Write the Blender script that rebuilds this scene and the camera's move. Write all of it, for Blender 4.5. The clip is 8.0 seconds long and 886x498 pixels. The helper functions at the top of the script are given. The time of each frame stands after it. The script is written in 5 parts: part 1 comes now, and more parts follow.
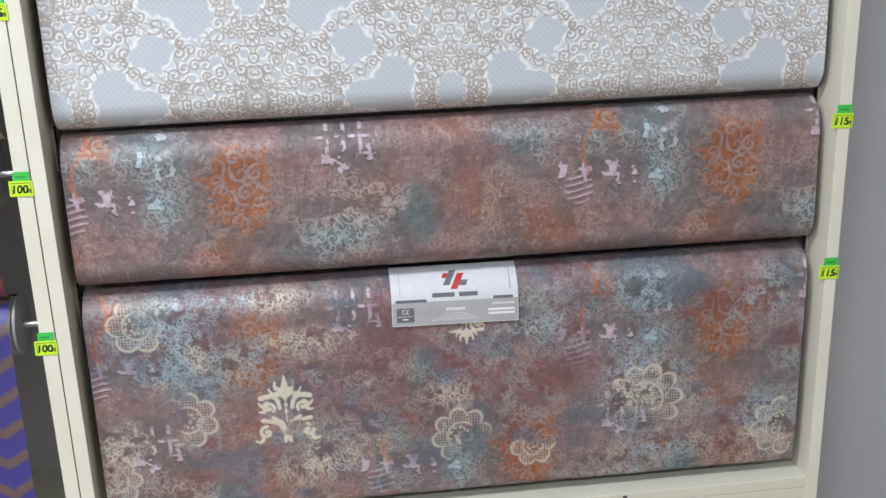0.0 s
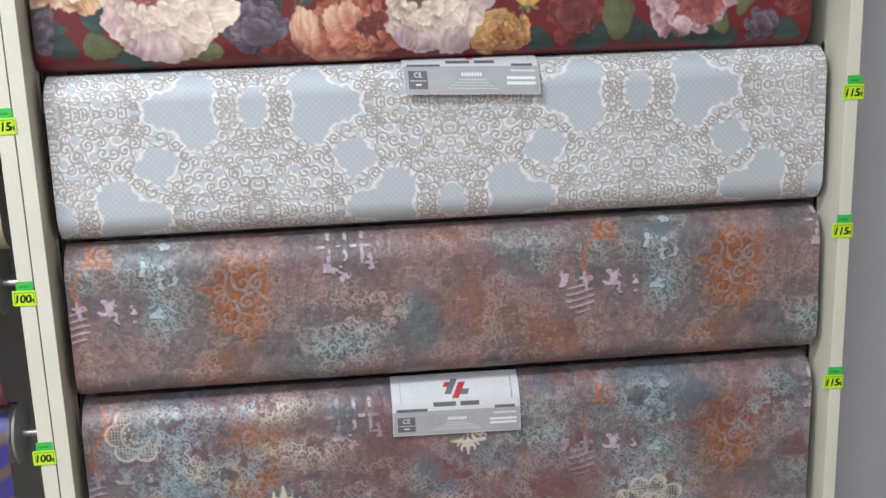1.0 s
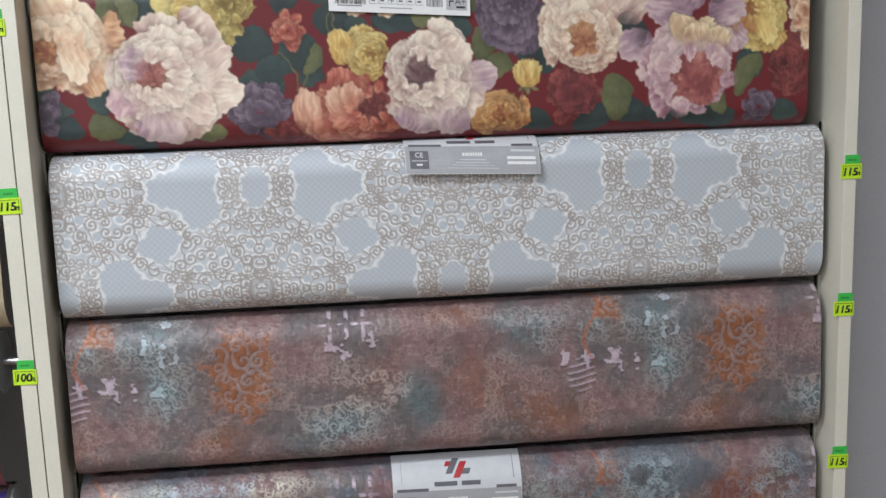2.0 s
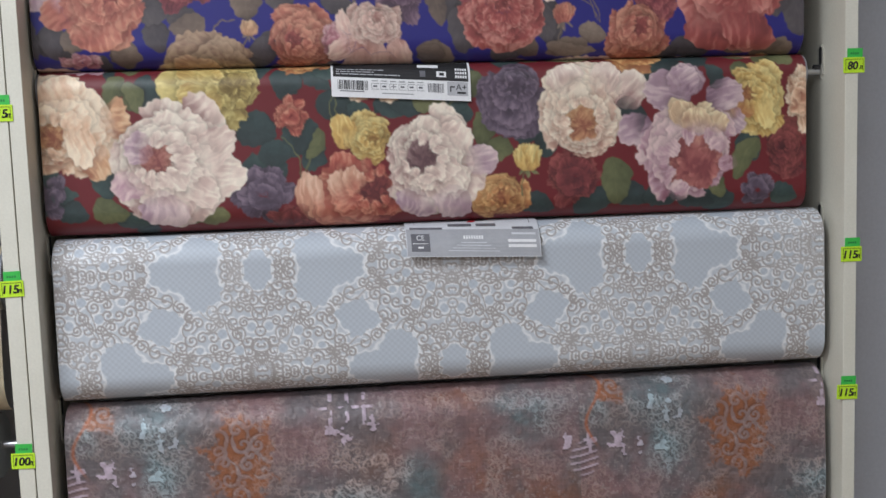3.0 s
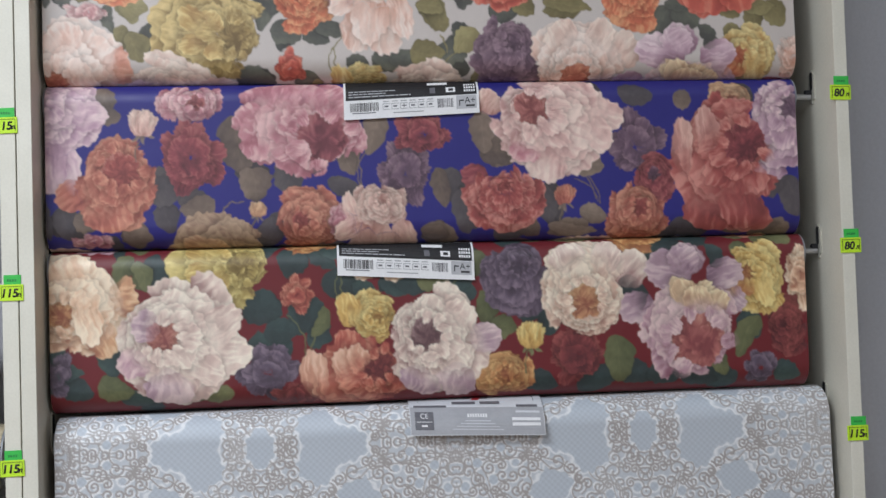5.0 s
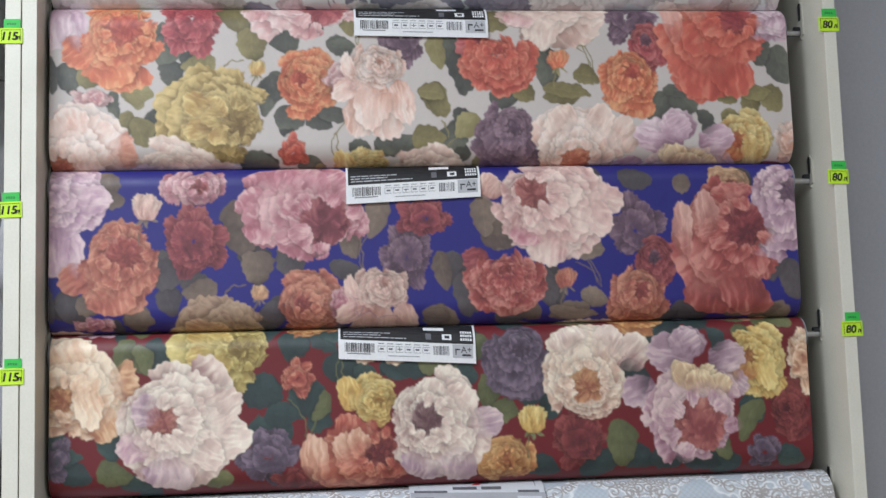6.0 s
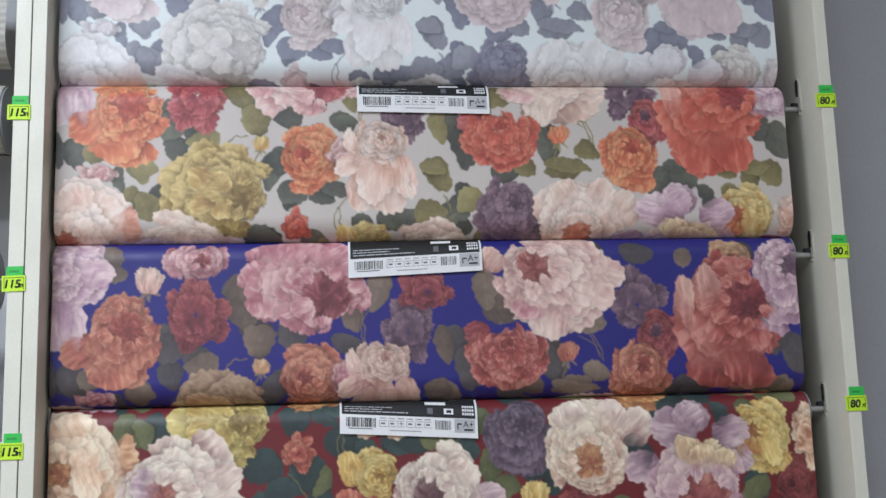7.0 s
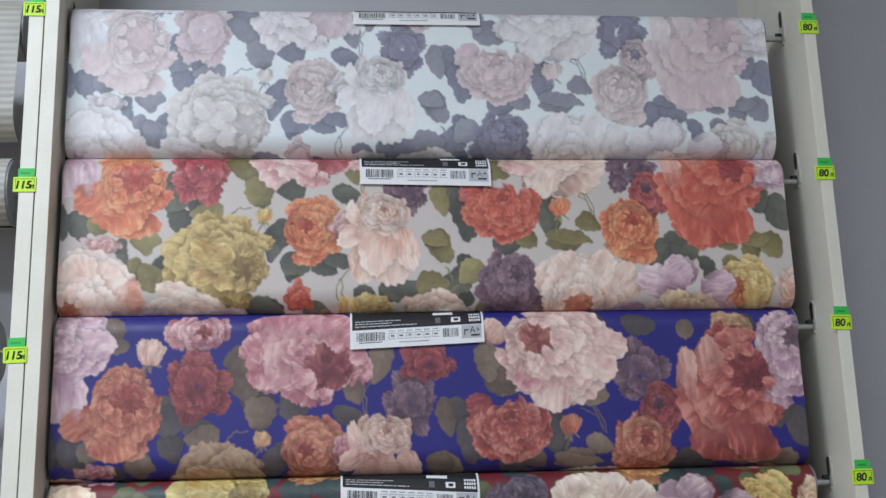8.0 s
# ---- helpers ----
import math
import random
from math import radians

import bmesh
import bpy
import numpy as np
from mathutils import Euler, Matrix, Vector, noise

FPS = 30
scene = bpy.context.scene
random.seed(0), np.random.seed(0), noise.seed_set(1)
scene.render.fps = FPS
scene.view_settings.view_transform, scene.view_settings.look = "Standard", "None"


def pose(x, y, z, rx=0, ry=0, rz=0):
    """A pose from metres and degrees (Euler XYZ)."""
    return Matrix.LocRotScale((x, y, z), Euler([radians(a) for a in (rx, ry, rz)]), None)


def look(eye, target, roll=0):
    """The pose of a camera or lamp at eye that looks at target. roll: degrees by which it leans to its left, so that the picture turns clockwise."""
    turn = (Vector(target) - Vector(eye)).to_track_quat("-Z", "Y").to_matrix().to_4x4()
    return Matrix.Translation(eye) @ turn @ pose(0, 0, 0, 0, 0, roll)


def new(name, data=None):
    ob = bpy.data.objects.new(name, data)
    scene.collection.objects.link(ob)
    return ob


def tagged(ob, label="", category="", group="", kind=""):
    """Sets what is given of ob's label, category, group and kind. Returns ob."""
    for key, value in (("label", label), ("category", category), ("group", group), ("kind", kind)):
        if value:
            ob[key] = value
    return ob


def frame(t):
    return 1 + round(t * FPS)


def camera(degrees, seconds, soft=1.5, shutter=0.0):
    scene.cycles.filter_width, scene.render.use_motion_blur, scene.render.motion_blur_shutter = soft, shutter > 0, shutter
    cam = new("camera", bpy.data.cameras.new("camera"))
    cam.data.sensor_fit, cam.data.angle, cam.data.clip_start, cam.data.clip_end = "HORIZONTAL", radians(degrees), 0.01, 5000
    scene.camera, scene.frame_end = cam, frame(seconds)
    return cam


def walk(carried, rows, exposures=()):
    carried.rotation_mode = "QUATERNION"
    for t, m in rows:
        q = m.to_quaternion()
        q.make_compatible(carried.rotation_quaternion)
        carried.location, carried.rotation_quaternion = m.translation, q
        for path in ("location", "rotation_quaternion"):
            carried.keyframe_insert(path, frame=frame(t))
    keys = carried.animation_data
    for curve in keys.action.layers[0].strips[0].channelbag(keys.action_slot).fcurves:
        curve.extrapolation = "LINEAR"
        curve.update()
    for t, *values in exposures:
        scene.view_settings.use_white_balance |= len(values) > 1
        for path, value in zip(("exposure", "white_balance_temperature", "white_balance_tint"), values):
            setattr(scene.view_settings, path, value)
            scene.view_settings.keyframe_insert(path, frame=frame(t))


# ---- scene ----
# the camera: held at one place, tilting up past a rack of wallpaper rolls
cam = camera(43.72, 8.0, soft=1.5)
PATH = [
    (0.0, (-0.1818, -0.4909, 1.3328), (0.0286, 1.3902, 0.6867), -1.84),
    (0.5, (-0.1742, -0.4899, 1.3451), (0.0314, 1.4153, 0.7727), -1.87),
    (1.0, (-0.1676, -0.4888, 1.3563), (0.0347, 1.4409, 0.8710), -1.87),
    (1.5, (-0.1637, -0.4899, 1.3640), (0.0366, 1.4548, 0.9422), -1.88),
    (3.0, (-0.1570, -0.4941, 1.3772), (0.0414, 1.4834, 1.1535), -1.89),
    (3.5, (-0.1538, -0.4966, 1.3830), (0.0420, 1.4884, 1.2358), -1.88),
    (4.0, (-0.1544, -0.5000, 1.3888), (0.0433, 1.4888, 1.3145), -1.88),
    (4.5, (-0.1547, -0.5026, 1.3954), (0.0436, 1.4875, 1.3909), -1.85),
    (6.0, (-0.1554, -0.5094, 1.4163), (0.0447, 1.4707, 1.6142), -1.79),
    (6.5, (-0.1552, -0.5113, 1.4186), (0.0437, 1.4615, 1.6799), -1.79),
    (7.0, (-0.1527, -0.5138, 1.4176), (0.0425, 1.4494, 1.7457), -1.77),
    (7.5, (-0.1515, -0.5157, 1.4163), (0.0412, 1.4356, 1.8100), -1.74),
    (8.0, (-0.1527, -0.5167, 1.4153), (0.0400, 1.4208, 1.8724), -1.77),
]
EXPOSURES = [(0.0, 0.48, 6300, 10), (1.5, 0.19, 6380, 10), (3.0, -0.13, 6230, 12), (4.5, -0.19, 6180, 12), (6.0, 0.05, 6080, 10), (8.0, -0.10, 5920, 10)]
walk(cam, [(t, look(eye, target, roll)) for t, eye, target, roll in PATH], EXPOSURES)

# ---- light: a shop room with bright ceiling lamps ----
world = bpy.data.worlds.new("world")
scene.world = world
world.use_nodes = True
world.node_tree.nodes["Background"].inputs[0].default_value = (0.8, 0.88, 1.0, 1)
world.node_tree.nodes["Background"].inputs[1].default_value = 0.05


def ceiling_lamp(x, y, sx, sy, watts, z=2.93):
    lamp = bpy.data.lights.new("ceiling_lamp", "AREA")
    lamp.shape, lamp.size, lamp.size_y, lamp.energy = "RECTANGLE", sx, sy, watts
    lamp.color = (0.93, 0.97, 1.0)
    new("ceiling_lamp", lamp).matrix_world = pose(x, y, z)


ceiling_lamp(-1.3, -0.35, 1.2, 0.4, 52)
ceiling_lamp(0.9, -0.55, 1.2, 0.4, 5)
ceiling_lamp(-1.3, -2.2, 1.2, 0.4, 64)
ceiling_lamp(0.9, -2.2, 1.2, 0.4, 6)


# ---- materials ----
class Mat:
    """A node material and short ways to add to it."""

    def __init__(self, name, color=(0.5, 0.5, 0.5), rough=0.5, metal=0.0):
        self.m = bpy.data.materials.new(name)
        self.m.use_nodes = True
        self.t = self.m.node_tree
        self.b = self.t.nodes["Principled BSDF"]
        self.b.inputs["Base Color"].default_value = (*color, 1)
        self.b.inputs["Roughness"].default_value = rough
        self.b.inputs["Metallic"].default_value = metal

    def node(self, kind, **values):
        n = self.t.nodes.new(kind)
        for k, v in values.items():
            n.inputs[k.replace("_", " ")].default_value = v
        return n

    def link(self, a, b):
        self.t.links.new(a, b)

    def coords(self, scale=(1, 1, 1), kind="Object"):
        c = self.t.nodes.new("ShaderNodeTexCoord")
        m = self.node("ShaderNodeMapping", Scale=scale)
        self.link(c.outputs[kind], m.inputs[0])
        return m.outputs[0]

    def noise(self, scale, detail=4.0, at=None, rough=0.6):
        n = self.node("ShaderNodeTexNoise", Scale=scale, Detail=detail, Roughness=rough)
        self.link(at or self.coords(), n.inputs["Vector"])
        return n.outputs[0]

    def ramp(self, fac, *stops):
        r = self.t.nodes.new("ShaderNodeValToRGB")
        while len(r.color_ramp.elements) < len(stops):
            r.color_ramp.elements.new(0.5)
        for e, (p, c) in zip(r.color_ramp.elements, stops):
            e.position, e.color = p, (*c, 1) if len(c) == 3 else c
        self.link(fac, r.inputs[0])
        return r.outputs[0]

    def range(self, fac, lo, hi, a=0.3, b=0.7):
        r = self.node("ShaderNodeMapRange")
        for k, v in zip((1, 2, 3, 4), (a, b, lo, hi)):
            r.inputs[k].default_value = v
        self.link(fac, r.inputs[0])
        return r.outputs[0]

    def mix(self, a, b, fac, mode="MIX"):
        n = self.t.nodes.new("ShaderNodeMix")
        n.data_type, n.blend_type = "RGBA", mode
        for sock, v in ((n.inputs[0], fac), (n.inputs[6], a), (n.inputs[7], b)):
            if isinstance(v, (int, float)):
                sock.default_value = v
            elif isinstance(v, tuple):
                sock.default_value = (*v, 1)
            else:
                self.link(v, sock)
        return n.outputs[2]

    def bump(self, height, strength=0.2, distance=0.001):
        n = self.node("ShaderNodeBump", Strength=strength, Distance=distance)
        self.link(height, n.inputs["Height"])
        last = self.b.inputs["Normal"].links
        if last:
            self.link(last[0].from_socket, n.inputs["Normal"])
        self.link(n.outputs[0], self.b.inputs["Normal"])

    def base(self, socket):
        self.link(socket, self.b.inputs["Base Color"])

    def rough(self, socket):
        self.link(socket, self.b.inputs["Roughness"])


def worn(name, a, b, scale, rough=(0.4, 0.6), metal=0.0, fine=300, bump=0.1, spread=(0.35, 0.65)):
    """A surface that varies between two colours, with fine grain."""
    m = Mat(name, a, rough[0], metal)
    big, small = m.noise(scale), m.noise(fine, 3)
    col = m.mix(m.ramp(big, (spread[0], a), (spread[1], b)), m.ramp(small, (0.3, (0.85, 0.85, 0.85)), (0.7, (1, 1, 1))), 0.5, "MULTIPLY")
    m.base(col)
    m.rough(m.range(big, *rough))
    if bump:
        m.bump(small, bump, 0.0006)
    return m.m


MAT_PANEL = worn("cream_laminate", (0.74, 0.72, 0.62), (0.68, 0.66, 0.56), 6, (0.42, 0.55), bump=0.12)
MAT_EDGE = worn("cream_edge_band", (0.80, 0.79, 0.69), (0.74, 0.73, 0.63), 9, (0.38, 0.5), bump=0.08)
MAT_BACK = worn("grey_back_board", (0.54, 0.54, 0.57), (0.50, 0.50, 0.53), 4, (0.55, 0.7))
MAT_WALL = worn("grey_wall_paint", (0.59, 0.62, 0.68), (0.55, 0.58, 0.64), 2.2, (0.6, 0.75), fine=160, bump=0.25)
MAT_ROOM = worn("pale_room_paint", (0.72, 0.72, 0.70), (0.66, 0.66, 0.65), 1.5, (0.6, 0.75))
MAT_FLOOR = worn("floor_laminate", (0.30, 0.20, 0.13), (0.24, 0.155, 0.10), 5, (0.35, 0.5))
MAT_STEEL = worn("dull_zinc", (0.55, 0.55, 0.56), (0.45, 0.45, 0.47), 40, (0.3, 0.45), metal=0.9)
MAT_DARK = worn("dark_slot", (0.012, 0.012, 0.014), (0.02, 0.02, 0.022), 30, (0.6, 0.8))
MAT_CAP = worn("grey_plastic_cap", (0.25, 0.26, 0.28), (0.22, 0.23, 0.25), 20, (0.35, 0.5))
MAT_BACKING = worn("paper_backing", (0.62, 0.60, 0.56), (0.56, 0.54, 0.50), 20, (0.7, 0.85))
MAT_LIME = worn("lime_tag_paper", (0.62, 0.95, 0.03), (0.56, 0.88, 0.03), 60, (0.5, 0.65))
MAT_GREEN = worn("green_tag_paper", (0.06, 0.60, 0.09), (0.05, 0.52, 0.08), 60, (0.5, 0.65))
MAT_INK = worn("black_ink", (0.012, 0.012, 0.015), (0.02, 0.02, 0.022), 200, (0.5, 0.6), bump=0)

# ---- mesh helpers ----


def mesh_of(bm, name, material, smooth=False):
    me = bpy.data.meshes.new(name)
    bm.to_mesh(me)
    bm.free()
    me.materials.append(material)
    if smooth:
        me.polygons.foreach_set("use_smooth", np.ones(len(me.polygons), bool))
    return me


def part(name, bm, material, parent, label="", smooth=False):
    ob = new(name, mesh_of(bm, name, material, smooth))
    ob.parent = parent
    return tagged(ob, label) if label else ob


def thing(name, at, label, category, group="", kind=""):
    ob = new(name)
    ob.empty_display_size = 0.05
    ob.location = at
    return tagged(ob, label, category, group, kind)


def box(x0, x1, y0, y1, z0, z1, bevel=0.0, bm=None):
    own = bm is None
    bm = bm or bmesh.new()
    made = bmesh.ops.create_cube(bm, size=1.0, matrix=Matrix.Translation(((x0 + x1) / 2, (y0 + y1) / 2, (z0 + z1) / 2)) @ Matrix.Diagonal((x1 - x0, y1 - y0, z1 - z0, 1)))
    if bevel:
        edges = list({e for v in made["verts"] for e in v.link_edges})
        bmesh.ops.bevel(bm, geom=edges, offset=bevel, segments=2, affect="EDGES", profile=0.5)
    return bm


def rod(p, q, r, n=20, r2=None, bm=None, caps=True):
    bm = bm or bmesh.new()
    p, q = Vector(p), Vector(q)
    m = Matrix.Translation((p + q) / 2) @ (q - p).to_track_quat("Z", "Y").to_matrix().to_4x4()
    bmesh.ops.create_cone(bm, cap_ends=caps, segments=n, radius1=r, radius2=r if r2 is None else r2, depth=(q - p).length, matrix=m)
    return bm


def setting(name, bm, material, label):
    ob = new(name, mesh_of(bm, name, material))
    return tagged(ob, label, name.split("_")[0], kind="structure")


# ---- the room ----
BACK_Y = 1.262
setting("wall_north", box(-3.2, 3.2, BACK_Y, BACK_Y + 0.12, 0, 3.0), MAT_WALL, "grey painted wall behind the wallpaper racks")
setting("wall_south", box(-3.2, 3.2, -4.12, -4.0, 0, 3.0), MAT_ROOM, "pale painted wall closing the shop")
setting("wall_east", box(3.2, 3.32, -4.12, BACK_Y + 0.12, 0, 3.0), MAT_ROOM, "pale painted side wall of the shop")
setting("wall_west", box(-3.32, -3.2, -4.12, BACK_Y + 0.12, 0, 3.0), MAT_ROOM, "pale painted side wall of the shop")
setting("floor", box(-3.32, 3.32, -4.12, BACK_Y + 0.12, -0.1, 0), MAT_FLOOR, "brown laminate shop floor")
setting("ceiling", box(-3.32, 3.32, -4.12, BACK_Y + 0.12, 3.0, 3.1), MAT_ROOM, "pale plain shop ceiling")

# ---- the rack ----
FRONT, RACK_TOP = 1.0, 2.42
L_IN, L_OUT, R_IN, R_OUT = -0.548, -0.5675, 0.566, 0.5843
rack = thing("display_rack", (0, 1.1, 0), "cream laminate wallpaper display rack standing against grey wall", "rack")


def local(bm, ob):
    bmesh.ops.translate(bm, vec=-Vector(ob.location), verts=bm.verts)
    return bm


def rack_part(name, bm, material, ob, label=""):
    return part(name, local(bm, ob), material, ob, label)


rack_part("side_panel", box(L_OUT, L_IN, FRONT + 0.002, 1.25, 0, RACK_TOP), MAT_PANEL, rack)
rack_part("edge_band", box(L_OUT, L_IN, FRONT, FRONT + 0.002, 0, RACK_TOP, 0.0006), MAT_EDGE, rack)
rack_part("side_panel", box(R_IN, R_OUT, FRONT + 0.002, 1.25, 0, RACK_TOP), MAT_PANEL, rack)
rack_part("edge_band", box(R_IN, R_OUT, FRONT, FRONT + 0.002, 0, RACK_TOP, 0.0006), MAT_EDGE, rack)
rack_part("bottom_shelf", box(L_IN, R_IN, FRONT + 0.004, 1.25, 0.3685, 0.387, 0.0008), MAT_PANEL, rack)
rack_part("kick_board", box(L_IN, R_IN, FRONT + 0.004, FRONT + 0.022, 0, 0.3675, 0.0008), MAT_PANEL, rack)
rack_part("back_board", box(L_OUT, R_OUT, 1.25, 1.258, 0, RACK_TOP), MAT_BACK, rack)
rack_part("top_board", box(L_IN, R_IN, FRONT + 0.004, 1.25, RACK_TOP - 0.022, RACK_TOP, 0.0008), MAT_PANEL, rack)

# ---- prints: painted by rule on each sheet, u across and v down the paper, in metres ----


def lin(*c):
    c = np.array(c, float) / 255
    return np.where(c <= 0.04045, c / 12.92, ((c + 0.055) / 1.055) ** 2.4)


def step(a, b, x):
    t = np.clip((x - a) / (b - a), 0, 1)
    return t * t * (3 - 2 * t)


def vnoise(u, v, fu, fv, seed):
    """Smooth random values from 0 to 1, fu and fv cells a metre."""
    g = np.random.default_rng(seed).random((128, 128))
    x, y = u * fu + 37.3, v * fv + 53.7
    i, j = np.floor(x).astype(int), np.floor(y).astype(int)
    a, b = x - i, y - j
    a, b = a * a * (3 - 2 * a), b * b * (3 - 2 * b)
    i0, i1, j0, j1 = i % 128, (i + 1) % 128, j % 128, (j + 1) % 128
    return (g[j0, i0] * (1 - a) + g[j0, i1] * a) * (1 - b) + (g[j1, i0] * (1 - a) + g[j1, i1] * a) * b


def fbm(u, v, fu, fv, seed, n=4):
    s, w = 0, 0
    for k in range(n):
        s = s + vnoise(u, v, fu * 2**k, fv * 2**k, seed + k) * 0.55**k
        w += 0.55**k
    return s / w


class Canvas:
    """A painted area that is sampled by place."""

    def __init__(self, w, v0, v1, res, ground):
        self.v0, self.res = v0, res
        self.h, self.w = int((v1 - v0) / res), int(w / res)
        self.c = np.ones((self.h, self.w, 3)) * ground
        self.ground = ground
        self.rng = np.random.default_rng(5)

    def window(self, u, v, r):
        i0, i1 = max(0, int((u - r) / self.res)), min(self.w, int((u + r) / self.res) + 2)
        j0, j1 = max(0, int((v - r - self.v0) / self.res)), min(self.h, int((v + r - self.v0) / self.res) + 2)
        if i1 <= i0 or j1 <= j0:
            return None
        U, V = np.meshgrid(np.arange(i0, i1) * self.res, np.arange(j0, j1) * self.res + self.v0)
        return self.c[j0:j1, i0:i1], U - u, V - v

    def sample(self, U, V):
        x, y = np.clip(U / self.res, 0, self.w - 1.001), np.clip((V - self.v0) / self.res, 0, self.h - 1.001)
        i, j = x.astype(int), y.astype(int)
        a, b = (x - i)[..., None], (y - j)[..., None]
        c = self.c
        return (c[j, i] * (1 - a) + c[j, i + 1] * a) * (1 - b) + (c[j + 1, i] * (1 - a) + c[j + 1, i + 1] * a) * b

    def petal(self, u, v, ang, length, width, pal, tone=0.0, dark=0.3, ruffle=0.045, fade=0.7):
        """One painted petal from its base at u, v towards ang, over a soft dark line on what lies below."""
        got = self.window(u + math.cos(ang) * length / 2, v + math.sin(ang) * length / 2, max(length, width) * 1.25)
        if got is None:
            return
        c, x, y = got
        rng = self.rng
        a, b = (x * math.cos(ang) + y * math.sin(ang)) / (length / 2), (y * math.cos(ang) - x * math.sin(ang)) / width
        rho, phi = np.hypot(a, b), np.arctan2(b, a)
        p = rng.uniform(0, 6.3, 6)
        edge = 1 + ruffle * (1.8 * np.sin(2 * phi + p[0]) + 1.2 * np.abs(np.sin(2.5 * phi + p[1])) + 0.9 * np.sin(13 * phi + p[2])) * step(-0.9, 0.4, a)
        d = (edge - rho) * min(length / 2, width)
        inked = np.abs(c - self.ground).sum(-1) > 1e-7
        ins = step(-0.0006, 0.0007, d) * (1 - fade * step(0.35, -0.75, a) * inked)
        if dark:
            sh = np.exp(-np.maximum(-d, 0) / 0.0040) * (d < 0) * step(-0.6, 0.3, a) * dark * inked
            c *= (1 - sh)[..., None]
        streak = np.sin(b * 5 + 2.2 * np.sin(a * 2 + p[3]) + p[4]) * 0.6 + np.sin(b * 14 + a * 3 + p[5]) * 0.25
        fold = vnoise(a + p[0] * 3, b + p[1] * 3, 2.2, 2.2, 77) - 0.5
        t = 0.44 + 0.26 * a + 0.09 * streak + 0.42 * fold + tone + 0.22 * np.sin(p[3]) * b
        if length > 0.016:
            dab = vnoise(a * 0.9 + 0.5 * b + p[2] * 5, b + p[5] * 5, 1.6, 8.0, 79)
            t = t + 0.20 * (step(0.50, 0.60, dab) - 0.45) + 0.14 * (step(0.70, 0.76, dab) - 0.1) * step(-0.3, 0.5, a)
        rim = np.exp(-np.maximum(d, 0) / 0.0013) * step(-0.2, 0.6, a)
        t = np.clip(t + 0.16 * rim, 0, 1)[..., None]
        k0, k1, k2 = pal
        col = np.where(t < 0.5, k0 + (k1 - k0) * t * 2, k1 + (k2 - k1) * (t * 2 - 1))
        c += (col - c) * ins[..., None]

    def rose(self, u, v, ru, rv, pal, heart, hu, hv, hr, full=1.0):
        """A full-blown rose: guard petals to an uneven oval outline, a cup of broad petals round the heart at hu, hv, and the dark heart."""
        rng = self.rng
        deep = [0.8 * a + 0.2 * b for a, b in zip(heart, pal)]
        r = math.sqrt(ru * rv)
        away = math.atan2(v - hv, u - hu)

        def reach(a):
            """From the heart to the outline in the direction a."""
            p, q, x, y = math.cos(a) / ru, math.sin(a) / rv, (hu - u) / ru, (hv - v) / rv
            k = p * p + q * q
            m = (p * x + q * y) / k
            return -m + math.sqrt(max(0.0, m * m - (x * x + y * y - 1) / k))

        for k, (far, n, wide, lift) in enumerate(((1.0, 9, 0.44, 0.0), (0.88, 9, 0.40, 0.08), (0.74, 8, 0.32, 0.06), (0.60, 8, 0.25, 0.08), (0.47, 8, 0.19, 0.06))):
            n = int(n * (full if k > 1 else 1.0) + 0.5)
            a0 = rng.uniform(0, 6.3)
            turns = [a0 + (i + rng.uniform(-0.25, 0.25)) * 6.283 / n for i in range(n)]
            if k < 3:  # even along the outline, not round the heart
                turns = [math.atan2(v + rv * math.sin(a) - hv, u + ru * math.cos(a) - hu) for a in turns]
            turns.sort(key=lambda a: math.cos(a - away))
            for a in turns:
                e = reach(a)
                ln = e * far * (rng.uniform(0.80, 1.12) if k == 0 else rng.uniform(0.88, 1.05))
                if ln < hr * 0.9:
                    continue
                back = 0.55 if k < 2 else 0.30
                w = (0.55 * r + 0.45 * e) * wide * rng.uniform(0.85, 1.2) / max(1.0, full ** 0.6)
                tone = lift - 0.14 * math.sin(a) + 0.10 * math.cos(a - away) + rng.uniform(-0.12, 0.14)
                self.petal(hu + ln * back * math.cos(a), hv + ln * back * math.sin(a), a, ln * (1 - back), min(w, ln * 0.9), pal, tone, 0.06 if k == 0 else 0.26, 0.06, 0.0 if k == 0 else 0.75)
                if k < 2 and rng.random() < 0.6:  # a turned edge that catches the light
                    b = a + rng.uniform(-0.2, 0.2)
                    self.petal(hu + ln * 0.72 * math.cos(b), hv + ln * 0.72 * math.sin(b), b + rng.uniform(-0.5, 0.5), ln * 0.22, w * 0.35, pal, tone + 0.16, 0.0, 0.06)
        # the heart: a dark bowl, with small upright petals round its far side
        for i in range(7):
            a = i * 0.9 + rng.uniform(-0.2, 0.2)
            self.petal(hu, hv, a, hr * rng.uniform(0.85, 1.05), hr * 0.55, deep, -0.20 - 0.1 * math.sin(a), 0.1, 0.05, 0.0)
        for i in range(8):
            a, q = rng.uniform(0, 6.3), hr * rng.uniform(0.1, 0.6)
            self.petal(hu + q * math.cos(a), hv + q * math.sin(a), a + rng.uniform(-0.5, 0.5), hr * rng.uniform(0.3, 0.5), hr * rng.uniform(0.10, 0.2), deep, rng.uniform(-0.3, -0.02), 0.18, 0.05)
